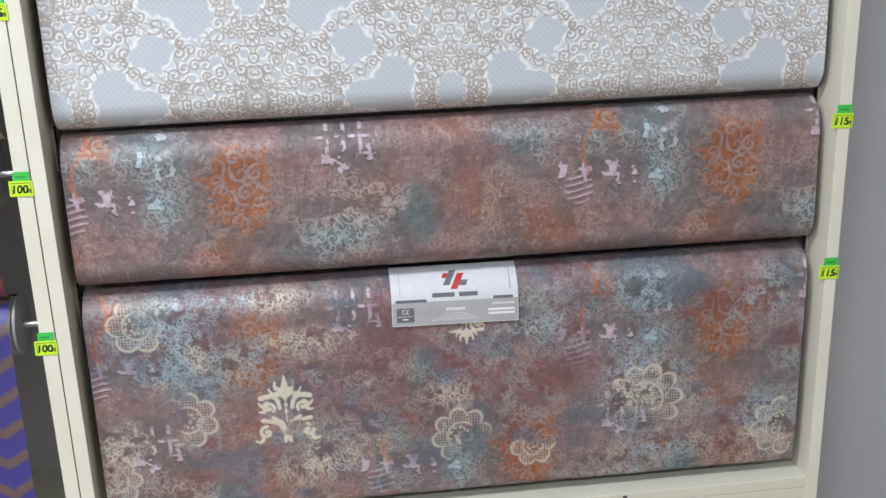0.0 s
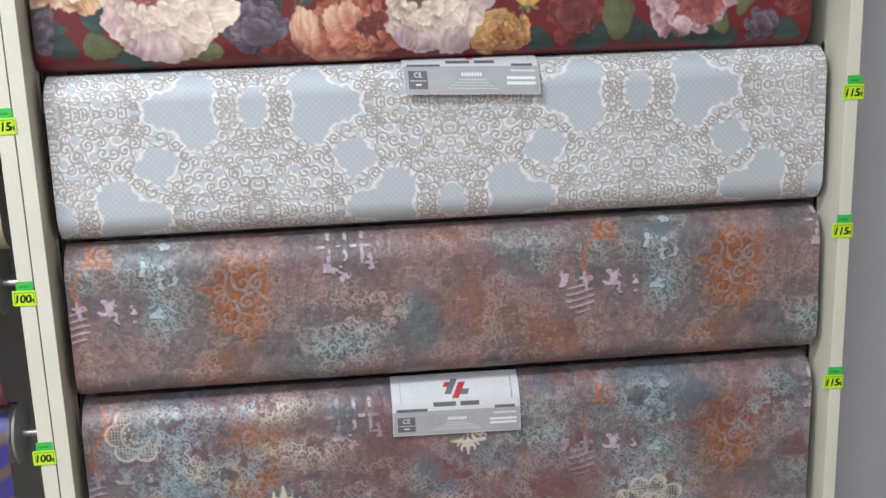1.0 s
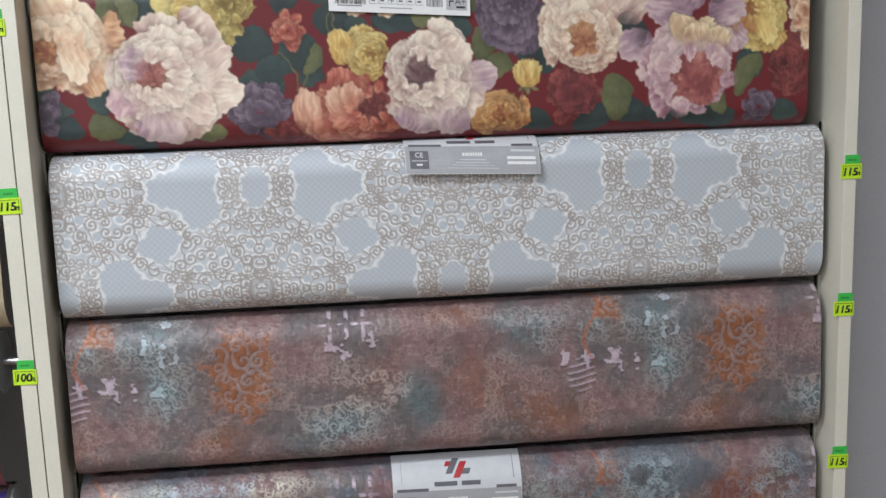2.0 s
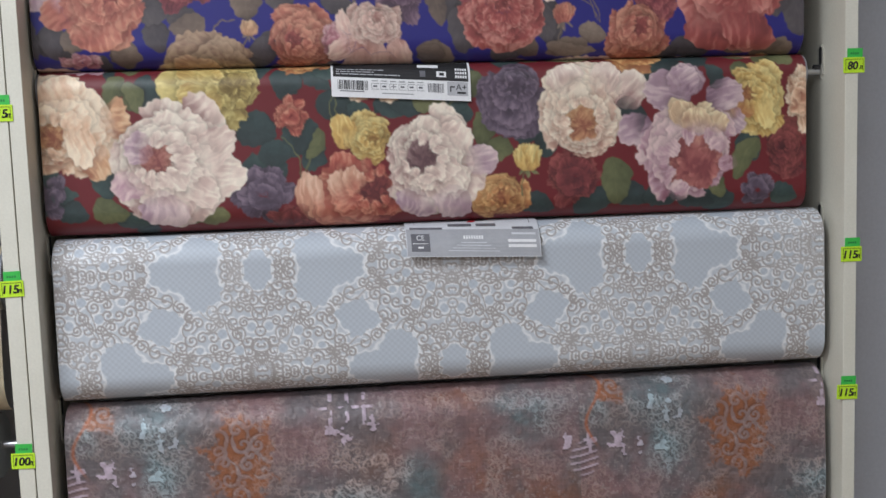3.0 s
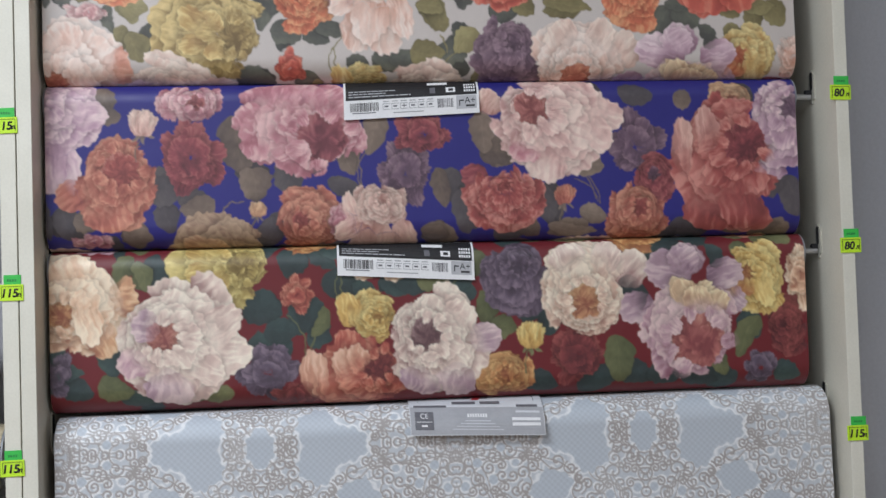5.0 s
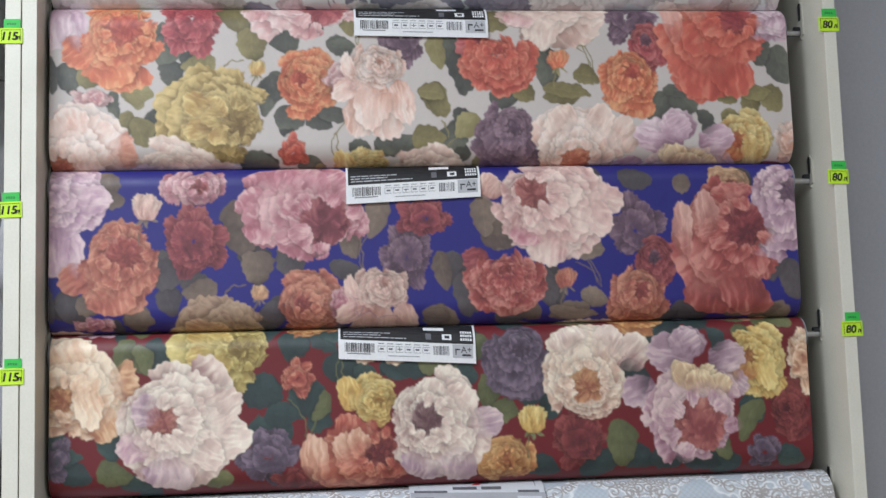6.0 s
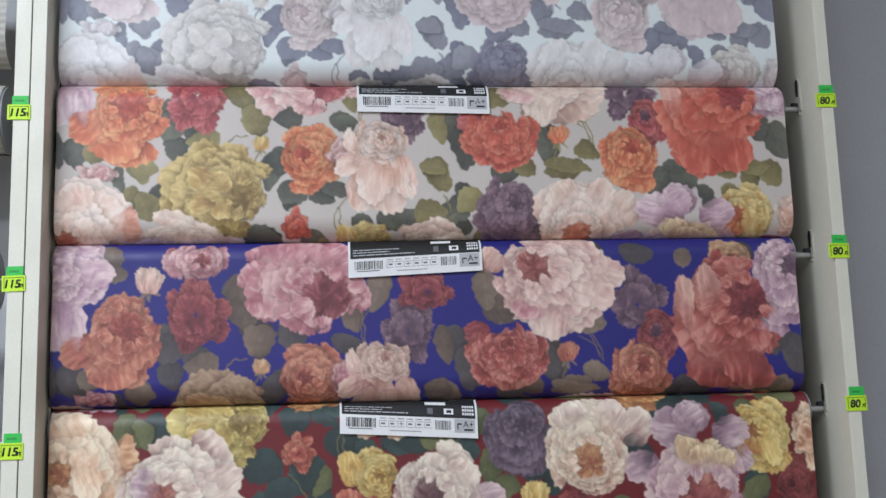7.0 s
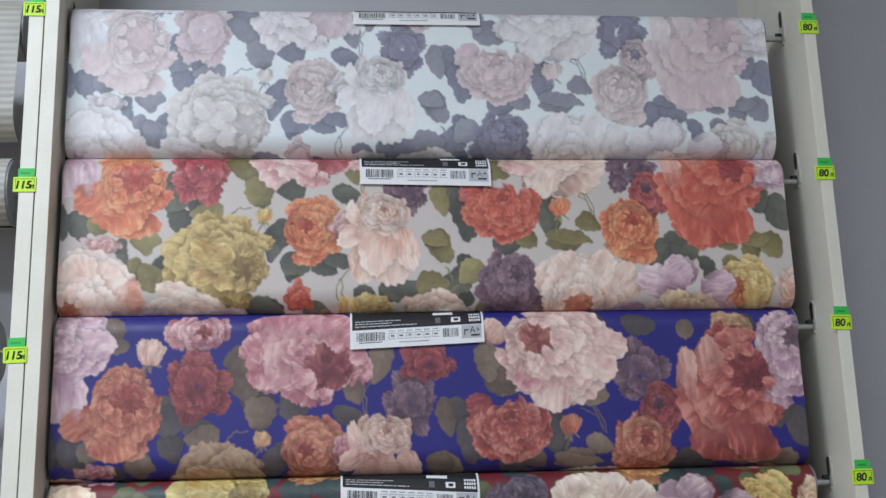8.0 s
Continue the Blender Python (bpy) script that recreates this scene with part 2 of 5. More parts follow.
        for i in range(int(7 * full)):
            a = away + (i / (7 * full - 1) - 0.5) * 4.2 + rng.uniform(-0.1, 0.1)
            self.petal(hu + hr * 1.5 * math.cos(a), hv + hr * 1.5 * math.sin(a), a + math.pi + rng.uniform(-0.3, 0.3), hr * rng.uniform(0.55, 0.95), hr * rng.uniform(0.22, 0.36), pal, rng.uniform(-0.05, 0.18), 0.22, 0.06, 0.85)

    def ruffled(self, u, v, ru, rv, pal, n=9):
        """A loose flower without a heart: crowded petals, the upper ones last."""
        rng = self.rng
        for k in range(3):
            for i in range(n):
                a = i * 6.283 / n + rng.uniform(-0.3, 0.3)
                q = 0.30 * rng.random()
                e = math.hypot(ru * math.cos(a), rv * math.sin(a))
                self.petal(u + q * ru * math.cos(a), v + q * rv * math.sin(a), math.atan2(rv * math.sin(a), ru * math.cos(a)), e * (0.85 - 0.24 * k) * rng.uniform(0.8, 1.1), math.sqrt(ru * rv) * 0.32, pal, rng.uniform(-0.2, 0.10) - 0.12 * math.sin(a), 0.22, 0.06, 0.0 if k == 0 else 0.6)

    def leaf(self, u, v, ln, ang, pal, wide=0.38):
        """A pointed leaf with a pale rib, centred at u, v."""
        got = self.window(u, v, ln * 0.75)
        if got is None:
            return
        c, x, y = got
        ang = math.radians(ang)
        rng = self.rng
        a, b = (x * math.cos(ang) + y * math.sin(ang)) / ln + 0.5, (y * math.cos(ang) - x * math.sin(ang)) / ln
        a = (a - 0.5) * 1.06 + 0.5
        b = (b - 0.10 * rng.uniform(-1, 1) * np.sin(3.14 * a)) * 1.06
        w = wide * np.sin(np.pi * np.clip(a, 0, 1) ** 0.8) ** 0.62 * (1 + 0.05 * np.sin(a * 26 + rng.uniform(0, 6)))
        d = (w - np.abs(b)) * ln
        ins = step(-0.0006, 0.0008, d) * (a > 0) * (a < 1)
        inked = np.abs(c - self.ground).sum(-1) > 1e-7
        c *= (1 - 0.38 * np.exp(-np.maximum(-d, 0) / 0.0030) * (d < 0) * (a > -0.05) * (a < 1.05) * inked)[..., None]
        vein = np.exp(-((np.abs(b) * ln) / 0.0009) ** 2) * 0.14 + 0.03 * np.sin((np.abs(b) * 1.2 - a) * 30)
        t = np.clip(0.42 + 0.6 * b * rng.choice([-1, 1]) + vein + rng.uniform(-0.26, 0.26) + 0.15 * (vnoise(x, y, 150, 150, 3) - 0.5), 0, 1)[..., None]
        col = np.where(t < 0.5, pal[0] + (pal[1] - pal[0]) * t * 2, pal[1] + (pal[2] - pal[1]) * (t * 2 - 1))
        c += (col - c) * ins[..., None]

    def stroke(self, pts, r, color, strength=1.0):
        for (u, v) in pts:
            got = self.window(u, v, r * 2)
            if got is None:
                continue
            c, x, y = got
            k = step(r * 1.3, r * 0.6, np.hypot(x, y))[..., None] * strength
            c += (color - c) * k

    def stem(self, u0, v0, u1, v1, bow, color, r=0.0009):
        s = np.linspace(0, 1, 60)
        n = np.array([-(v1 - v0), u1 - u0]) * bow
        self.stroke([(u0 + (u1 - u0) * k + n[0] * math.sin(3.14 * k), v0 + (v1 - v0) * k + n[1] * math.sin(3.14 * k)) for k in s], r, color)

    def bud(self, u, v, r, pal, green):
        self.stem(u, v + r * 0.7, u - r * 0.5, v + r * 2.6, 0.1, green[1])
        for a in (2.4, 0.7, 1.6):
            self.petal(u, v + r * 0.5, a, r * 0.9, r * 0.13, green, 0.1, 0.1)
        for a, w in ((-2.15, 0.50), (-1.0, 0.50), (-1.85, 0.52), (-1.3, 0.52), (-1.57, 0.44), (-1.4, 0.30)):
            self.petal(u, v + r * 0.75, a, r * 1.75 * (1 if abs(a + 1.57) < 0.5 else 0.9), r * w, pal, 0.12, 0.28, 0.05, 0.0)


def shades(*rows, keep=0.81):
    """Dark, middle and light of one printed colour, greyed and lifted as painted-in haze."""
    out = [lin(*row) for row in rows]
    return [q.mean() + (q - q.mean()) * keep + np.array([0.015, 0.010, 0.010]) for q in out]


CREAM = dict(
    ground=lin(205, 197, 192), orange=shades((176, 70, 34), (226, 112, 60), (246, 170, 108)), red=shades((168, 52, 38), (212, 84, 58), (232, 132, 100)),
    crimson=shades((132, 38, 52), (186, 66, 74), (216, 116, 112)), pink=shades((186, 112, 118), (226, 172, 168), (242, 214, 206)),
    peach=shades((204, 138, 108), (238, 198, 178), (250, 230, 216)), lilac=shades((158, 112, 136), (208, 170, 186), (240, 216, 220)),
    yellow=shades((122, 96, 38), (176, 146, 72), (226, 198, 118)), gold=shades((170, 110, 50), (216, 172, 84), (244, 222, 140)), violet=shades((84, 60, 80), (122, 92, 112), (160, 128, 144)),
    white=shades((190, 142, 126), (232, 198, 180), (250, 230, 212)), dark=shades((66, 70, 66), (90, 94, 84), (118, 122, 102)), olive=shades((108, 98, 54), (142, 132, 78), (172, 162, 102)))
RED = dict(
    ground=lin(110, 36, 42), orange=shades((150, 72, 34), (204, 132, 58), (240, 186, 104)), red=shades((136, 44, 38), (186, 82, 60), (226, 146, 112)),
    crimson=shades((88, 26, 36), (128, 42, 46), (164, 72, 66)), pink=shades((150, 92, 112), (196, 150, 164), (232, 200, 196)),
    peach=shades((178, 112, 78), (234, 188, 146), (252, 230, 196)), lilac=shades((130, 96, 118), (184, 150, 164), (228, 202, 200)),
    yellow=shades((128, 104, 36), (182, 158, 70), (232, 212, 118)), gold=shades((160, 110, 34), (220, 176, 72), (248, 224, 130)), violet=shades((66, 54, 72), (98, 82, 104), (136, 116, 136)),
    white=shades((166, 122, 118), (228, 200, 184), (254, 240, 218)), dark=shades((34, 54, 56), (44, 72, 72), (62, 94, 84)), olive=shades((74, 84, 48), (106, 112, 66), (138, 140, 88)))
BLUE = dict(
    ground=lin(44, 42, 124), orange=shades((138, 62, 50), (188, 98, 76), (224, 150, 116)), red=shades((128, 46, 46), (178, 74, 68), (222, 140, 124)),
    crimson=shades((96, 34, 48), (146, 54, 66), (182, 92, 92)), pink=shades((154, 70, 88), (200, 126, 138), (234, 186, 184)),
    peach=shades((180, 120, 106), (224, 178, 162), (242, 212, 192)), lilac=shades((146, 100, 130), (200, 158, 178), (236, 206, 208)),
    yellow=shades((108, 80, 66), (152, 118, 94), (190, 158, 124)), gold=shades((150, 96, 60), (202, 148, 104), (228, 186, 136)), violet=shades((80, 58, 80), (114, 84, 108), (152, 120, 136)),
    white=shades((178, 116, 114), (230, 186, 176), (250, 222, 206)), dark=shades((62, 58, 66), (82, 77, 82), (106, 98, 96)), olive=shades((88, 74, 68), (120, 102, 88), (150, 130, 110)))


def paled(pal):
    """The white colourway: the same print in greys with a breath of its colour."""
    out = {}
    for k, v in pal.items():
        rows = np.atleast_2d(np.array(v))
        grey = np.sqrt(rows.mean(1, keepdims=True))
        leafy = k in ("dark", "olive", "violet")
        lo, hi = (np.array([0.21, 0.22, 0.30]), np.array([0.48, 0.50, 0.60])) if leafy else (np.array([0.43, 0.43, 0.48]), np.array([0.84, 0.85, 0.88]))
        soft = lo + (hi - lo) * np.clip(grey * 1.35 - (0.28 if leafy else 0.22), 0, 1)
        soft = soft * (1 + 0.12 * (rows / rows.mean(1, keepdims=True) - 1))
        out[k] = list(soft)
    out["ground"] = lin(228, 236, 238)
    return out


def blend(a, b):
    return [0.5 * p + 0.5 * q for p, q in zip(a, b)]


def floral(P):
    """The rose print, in the colours P."""
    c = Canvas(1.095, -0.03, 0.50, 0.0009, P["ground"])
    d, o = P["dark"], P["olive"]
    if P["ground"].mean() < 0.3:  # the dark grounds are crowded with leaves
        fill = np.random.default_rng(9)
        for k in range(16):
            c.leaf(fill.uniform(0, 1.06), fill.uniform(0, 0.5), fill.uniform(0.045, 0.07), fill.uniform(0, 360), d)
    # leaves, the deeper ones first
    c.leaf(0.024, 0.211, 0.044, 80, d, 0.40)
    c.leaf(0.163, 0.205, 0.048, 80, d, 0.39)
    c.leaf(0.160, 0.156, 0.051, 10, d, 0.41)
    c.leaf(0.279, 0.152, 0.057, 80, d, 0.42)
    c.leaf(0.329, 0.152, 0.053, 80, d, 0.44)
    c.leaf(0.365, 0.136, 0.040, 10, d, 0.32)
    c.leaf(0.404, 0.165, 0.042, 10, d, 0.38)
    c.leaf(0.305, 0.235, 0.072, 105, d, 0.24)
    c.leaf(0.333, 0.277, 0.051, 120, d, 0.34)
    c.leaf(0.371, 0.273, 0.046, 30, d, 0.35)
    c.leaf(0.151, 0.293, 0.049, 80, d, 0.41)
    c.leaf(0.471, 0.311, 0.051, 10, d, 0.30)
    c.leaf(0.428, 0.315, 0.035, 10, d, 0.36)
    c.leaf(0.289, 0.331, 0.055, 10, d, 0.28)
    c.leaf(0.203, 0.185, 0.055, 10, d, 0.31)
    c.leaf(0.090, 0.249, 0.044, 80, d, 0.24)
    c.leaf(0.581, 0.198, 0.075, 70, d, 0.31)
    c.leaf(0.706, 0.194, 0.069, 80, d, 0.27)
    c.leaf(0.639, 0.241, 0.046, 10, d, 0.38)
    c.leaf(0.570, 0.323, 0.040, 10, d, 0.48)
    c.leaf(0.866, 0.259, 0.060, 120, d, 0.35)
    c.leaf(0.908, 0.250, 0.055, 40, d, 0.42)
    c.leaf(1.054, 0.195, 0.066, 75, d, 0.33)
    c.leaf(0.941, 0.286, 0.028, 10, d, 0.45)
    c.leaf(0.560, 0.166, 0.035, 10, d, 0.48)
    c.leaf(0.026, 0.214, 0.048, 80, d, 0.38)
    c.leaf(0.160, 0.168, 0.052, 10, d, 0.39)
    c.leaf(0.306, 0.228, 0.043, 80, d, 0.41)
    c.leaf(0.408, 0.169, 0.048, 10, d, 0.33)
    c.leaf(-0.001, 0.205, 0.065, 80, d, 0.15)
    c.leaf(0.553, 0.171, 0.054, 115, d, 0.37)
    c.leaf(0.577, 0.205, 0.069, 80, d, 0.30)
    c.leaf(0.694, 0.199, 0.065, 80, d, 0.27)
    c.leaf(1.023, 0.170, 0.056, 80, d, 0.40)
    c.leaf(0.829, 0.039, 0.056, 10, d, 0.32)
    c.leaf(0.900, 0.235, 0.056, 10, d, 0.20)
    c.leaf(0.149, 0.284, 0.067, 70, d, 0.28)
    c.leaf(0.080, 0.405, 0.048, 80, d, 0.44)
    c.leaf(0.330, 0.272, 0.045, 10, d, 0.48)
    c.leaf(0.287, 0.338, 0.063, 20, d, 0.43)
    c.leaf(0.362, 0.356, 0.067, 70, d, 0.34)
    c.leaf(0.312, 0.372, 0.046, 10, d, 0.38)
    c.leaf(0.032, 0.444, 0.051, 10, d, 0.35)
    c.leaf(0.023, 0.418, 0.046, 10, d, 0.29)
    c.leaf(0.116, 0.456, 0.056, 10, d, 0.24)
    c.leaf(0.364, 0.383, 0.037, 10, d, 0.48)
    c.leaf(0.476, 0.307, 0.056, 10, d, 0.32)
    c.leaf(0.394, 0.264, 0.056, 10, d, 0.24)
    c.leaf(0.502, 0.308, 0.065, 10, d, 0.27)
    c.leaf(0.564, 0.301, 0.046, 10, d, 0.48)
    c.leaf(0.579, 0.270, 0.037, 10, d, 0.48)
    c.leaf(0.689, 0.368, 0.046, 80, d, 0.43)
    c.leaf(0.814, 0.449, 0.056, 10, d, 0.36)
    c.leaf(0.856, 0.450, 0.056, 10, d, 0.32)
    c.leaf(0.907, 0.457, 0.056, 10, d, 0.28)
    c.leaf(0.937, 0.275, 0.028, 10, d, 0.48)
    c.leaf(1.039, 0.452, 0.046, 10, d, 0.43)
    c.leaf(0.677, 0.457, 0.056, 10, d, 0.32)
    c.leaf(0.662, 0.349, 0.046, 10, d, 0.48)
    c.leaf(0.057, 0.209, 0.040, 10, o, 0.48)
    c.leaf(0.120, 0.231, 0.051, 80, o, 0.38)
    c.leaf(0.257, 0.117, 0.049, 10, o, 0.41)
    c.leaf(0.418, 0.128, 0.044, 80, o, 0.33)
    c.leaf(0.126, 0.288, 0.049, 70, o, 0.31)
    c.leaf(0.538, 0.243, 0.055, 80, o, 0.35)
    c.leaf(0.528, 0.298, 0.055, 10, o, 0.43)
    c.leaf(0.101, 0.279, 0.053, 120, o, 0.28)
    c.leaf(0.748, 0.143, 0.058, 10, o, 0.26)
    c.leaf(0.759, 0.212, 0.040, 10, o, 0.41)
    c.leaf(0.724, 0.237, 0.063, 170, o, 0.28)
    c.leaf(0.668, 0.235, 0.040, 40, o, 0.43)
    c.leaf(0.549, 0.247, 0.053, 80, o, 0.30)
    c.leaf(0.583, 0.283, 0.051, 130, o, 0.41)
    c.leaf(0.971, 0.243, 0.037, 10, o, 0.41)
    c.leaf(1.006, 0.253, 0.037, 80, o, 0.41)
    c.leaf(1.037, 0.246, 0.046, 50, o, 0.42)
    c.leaf(0.977, 0.273, 0.037, 10, o, 0.41)
    c.leaf(0.633, 0.128, 0.035, 10, o, 0.48)
    c.leaf(0.075, 0.041, 0.048, 110, o, 0.38)
    c.leaf(0.085, 0.063, 0.037, 10, o, 0.42)
    c.leaf(0.260, 0.107, 0.091, 80, o, 0.29)
    c.leaf(0.282, 0.162, 0.054, 80, o, 0.46)
    c.leaf(0.450, 0.090, 0.072, 105, o, 0.26)
    c.leaf(0.414, 0.127, 0.052, 70, o, 0.31)
    c.leaf(0.122, 0.230, 0.043, 10, o, 0.41)
    c.leaf(0.543, 0.173, 0.058, 80, o, 0.25)
    c.leaf(0.534, 0.235, 0.043, 10, o, 0.33)
    c.leaf(0.204, 0.190, 0.058, 170, o, 0.31)
    c.leaf(0.627, 0.126, 0.058, 20, o, 0.40)
    c.leaf(0.751, 0.146, 0.058, 170, o, 0.31)
    c.leaf(0.898, 0.049, 0.033, 10, o, 0.48)
    c.leaf(0.603, 0.094, 0.065, 80, o, 0.27)
    c.leaf(0.730, 0.234, 0.074, 10, o, 0.17)
    c.leaf(1.013, 0.233, 0.056, 10, o, 0.22)
    c.leaf(0.535, 0.236, 0.042, 10, o, 0.32)
    c.leaf(0.123, 0.288, 0.048, 70, o, 0.27)
    c.leaf(0.087, 0.442, 0.058, 20, o, 0.32)
    c.leaf(0.221, 0.456, 0.061, 175, o, 0.22)
    c.leaf(0.366, 0.361, 0.052, 120, o, 0.22)
    c.leaf(0.206, 0.438, 0.046, 10, o, 0.29)
    c.leaf(0.608, 0.343, 0.067, 110, o, 0.28)
    c.leaf(0.625, 0.375, 0.043, 10, o, 0.43)
    c.leaf(0.788, 0.425, 0.072, 85, o, 0.33)
    c.leaf(0.757, 0.368, 0.046, 170, o, 0.32)
    c.leaf(0.984, 0.400, 0.069, 120, o, 0.26)
    c.leaf(0.941, 0.435, 0.043, 70, o, 0.37)
    c.stem(0.239, 0.199, 0.267, 0.185, -0.25, o[1])
    c.stem(0.426, 0.179, 0.425, 0.116, 0.1, o[1])
    c.stem(0.396, 0.330, 0.408, 0.275, -0.2, o[1])
    c.stem(0.767, 0.196, 0.735, 0.164, 0.2, o[1])
    c.stem(0.770, 0.198, 0.758, 0.159, 0.1, o[1])
    c.stem(0.556, 0.301, 0.546, 0.274, 0.1, o[1])
    c.stem(0.555, 0.314, 0.578, 0.283, 0.1, o[1])
    c.stem(0.122, 0.106, 0.115, 0.130, 0.1, o[1])
    c.stem(0.428, 0.167, 0.439, 0.118, -0.1, o[1])
    c.stem(0.341, 0.413, 0.321, 0.350, 0.2, o[1])
    c.stem(0.345, 0.404, 0.359, 0.374, 0.1, o[1])
    c.stem(0.763, 0.192, 0.755, 0.160, 0.1, o[1])
    c.stem(0.396, 0.326, 0.395, 0.291, 0.1, o[1])
    # flowers that lie behind
    c.ruffled(0.493, 0.150, 0.041, 0.046, P["violet"], 9)
    c.ruffled(0.519, 0.095, 0.042, 0.028, P["crimson"], 7)
    c.ruffled(0.828, 0.116, 0.046, 0.054, P["violet"], 6)
    c.rose(0.854, 0.169, 0.027, 0.040, P["crimson"], P["violet"], 0.852, 0.157, 0.010)
    c.rose(0.643, 0.308, 0.045, 0.054, P["violet"], P["violet"], 0.651, 0.286, 0.015)
    c.ruffled(0.295, 0.428, 0.042, 0.048, P["violet"], 6)
    c.ruffled(0.999, 0.446, 0.024, 0.027, P["violet"], 6)
    c.ruffled(0.012, 0.422, 0.022, 0.032, P["violet"], 5)
    c.ruffled(0.728, 0.418, 0.046, 0.043, P["crimson"], 9)
    c.ruffled(0.330, 0.465, 0.035, 0.023, P["crimson"], 7)
    c.rose(1.042, 0.384, 0.026, 0.046, P["crimson"], P["crimson"], 1.037, 0.384, 0.009)
    c.ruffled(0.061, 0.239, 0.031, 0.013, P["pink"], 7)
    c.rose(0.620, 0.441, 0.044, 0.033, P["orange"], P["orange"], 0.625, 0.442, 0.015)
    # upper band
    c.rose(0.196, 0.047, 0.046, 0.025, P["pink"], P["red"], 0.202, 0.047, 0.014)
    c.ruffled(0.196, 0.123, 0.048, 0.056, P["crimson"], 9)
    c.rose(0.004, 0.059, 0.077, 0.049, P["lilac"], P["lilac"], -0.008, 0.042, 0.016)
    c.petal(0.003, 0.096, 1.24, 0.078, 0.032, P["lilac"], 0.22)
    c.petal(-0.001, 0.085, 1.50, 0.086, 0.024, P["lilac"], 0.12)
    c.petal(0.029, 0.064, 0.01, 0.052, 0.021, P["lilac"], 0.2)
    c.rose(0.352, 0.079, 0.086, 0.064, P["pink"], P["crimson"], 0.376, 0.097, 0.038, full=1.15)
    c.petal(0.297, 0.055, -1.82, 0.034, 0.027, P["pink"], 0.08)
    c.petal(0.314, 0.059, -1.26, 0.044, 0.027, P["pink"], 0.08)
    c.petal(0.344, 0.055, -1.06, 0.046, 0.031, P["pink"], 0.08)
    c.petal(0.375, 0.051, -0.59, 0.043, 0.027, P["pink"], 0.08)
    c.petal(0.283, 0.081, -2.23, 0.034, 0.022, P["pink"], 0.08)
    c.petal(0.287, 0.094, 1.73, 0.033, 0.020, P["pink"], 0.08)
    c.rose(0.091, 0.156, 0.049, 0.068, P["orange"], P["red"], 0.102, 0.139, 0.027)
    c.petal(0.059, 0.155, 2.43, 0.051, 0.024, P["orange"], -0.1)
    c.petal(0.079, 0.186, 1.38, 0.038, 0.031, P["orange"], 0.05)
    c.bud(0.131, 0.076, 0.020, P["peach"], o)
    c.rose(0.966, 0.050, 0.036, 0.026, P["gold"], P["orange"], 0.973, 0.052, 0.011)
    c.rose(1.037, 0.096, 0.043, 0.068, P["lilac"], P["violet"], 1.061, 0.065, 0.020)
    c.rose(0.948, 0.145, 0.067, 0.093, P["red"], P["crimson"], 0.989, 0.116, 0.033)
    c.petal(0.896, 0.163, -1.59, 0.086, 0.015, blend(P["peach"], P["red"]), 0.2)
    c.petal(0.937, 0.127, -1.68, 0.064, 0.018, blend(P["peach"], P["red"]), 0.1)
    c.petal(0.949, 0.177, 1.72, 0.070, 0.046, P["red"], -0.15)
    c.petal(0.973, 0.173, 1.39, 0.070, 0.031, P["red"], -0.05)
    c.petal(0.604, 0.068, -1.02, 0.037, 0.020, P["peach"], -0.1)
    c.rose(0.714, 0.085, 0.084, 0.078, P["white"], P["red"], 0.676, 0.060, 0.027, full=1.15)
    c.petal(0.754, 0.065, 0.27, 0.054, 0.027, P["white"], 0.2)
    c.petal(0.748, 0.088, 0.44, 0.050, 0.022, P["white"], 0.15)
    c.petal(0.702, 0.114, 1.77, 0.055, 0.027, P["white"], 0.2)
    c.petal(0.670, 0.109, 1.93, 0.029, 0.022, P["pink"], 0.1)
    c.petal(0.614, 0.157, 2.94, 0.042, 0.022, P["crimson"], 0.1)
    c.rose(0.635, 0.196, 0.055, 0.040, P["red"], P["red"], 0.634, 0.171, 0.011)
    c.bud(0.720, 0.188, 0.015, P["orange"], o)
    c.bud(0.286, 0.198, 0.011, P["gold"], o)
    # middle band
    c.rose(0.822, 0.223, 0.041, 0.048, P["orange"], P["red"], 0.828, 0.206, 0.014)
    c.rose(0.357, 0.215, 0.041, 0.052, P["orange"], P["red"], 0.348, 0.213, 0.014)
    c.ruffled(0.402, 0.217, 0.023, 0.026, P["pink"], 8)
    c.petal(0.438, 0.229, 1.76, 0.072, 0.021, P["peach"], 0.05)
    c.petal(0.464, 0.233, 1.53, 0.071, 0.023, P["peach"], 0.05)
    c.petal(0.482, 0.215, 1.36, 0.064, 0.019, P["peach"], 0.05)
    c.petal(0.447, 0.211, 1.53, 0.076, 0.025, P["peach"], 0.05)
    c.petal(0.434, 0.215, 2.67, 0.049, 0.017, P["peach"], 0.05)
    c.rose(0.456, 0.195, 0.042, 0.028, P["peach"], P["peach"], 0.461, 0.188, 0.010, full=1.15)
    c.petal(0.421, 0.220, -1.84, 0.047, 0.010, P["peach"], 0.25)
    c.rose(0.221, 0.265, 0.073, 0.067, P["yellow"], P["yellow"], 0.259, 0.274, 0.025, full=1.2)
    c.petal(0.221, 0.263, -2.48, 0.043, 0.017, blend(P["gold"], P["yellow"]), 0.02)
    c.petal(0.225, 0.258, -0.81, 0.018, 0.019, blend(P["gold"], P["yellow"]), 0.02)
    c.petal(0.221, 0.280, 2.92, 0.038, 0.015, blend(P["gold"], P["yellow"]), 0.02)
    c.petal(0.238, 0.289, 2.33, 0.024, 0.015, blend(P["gold"], P["yellow"]), 0.02)
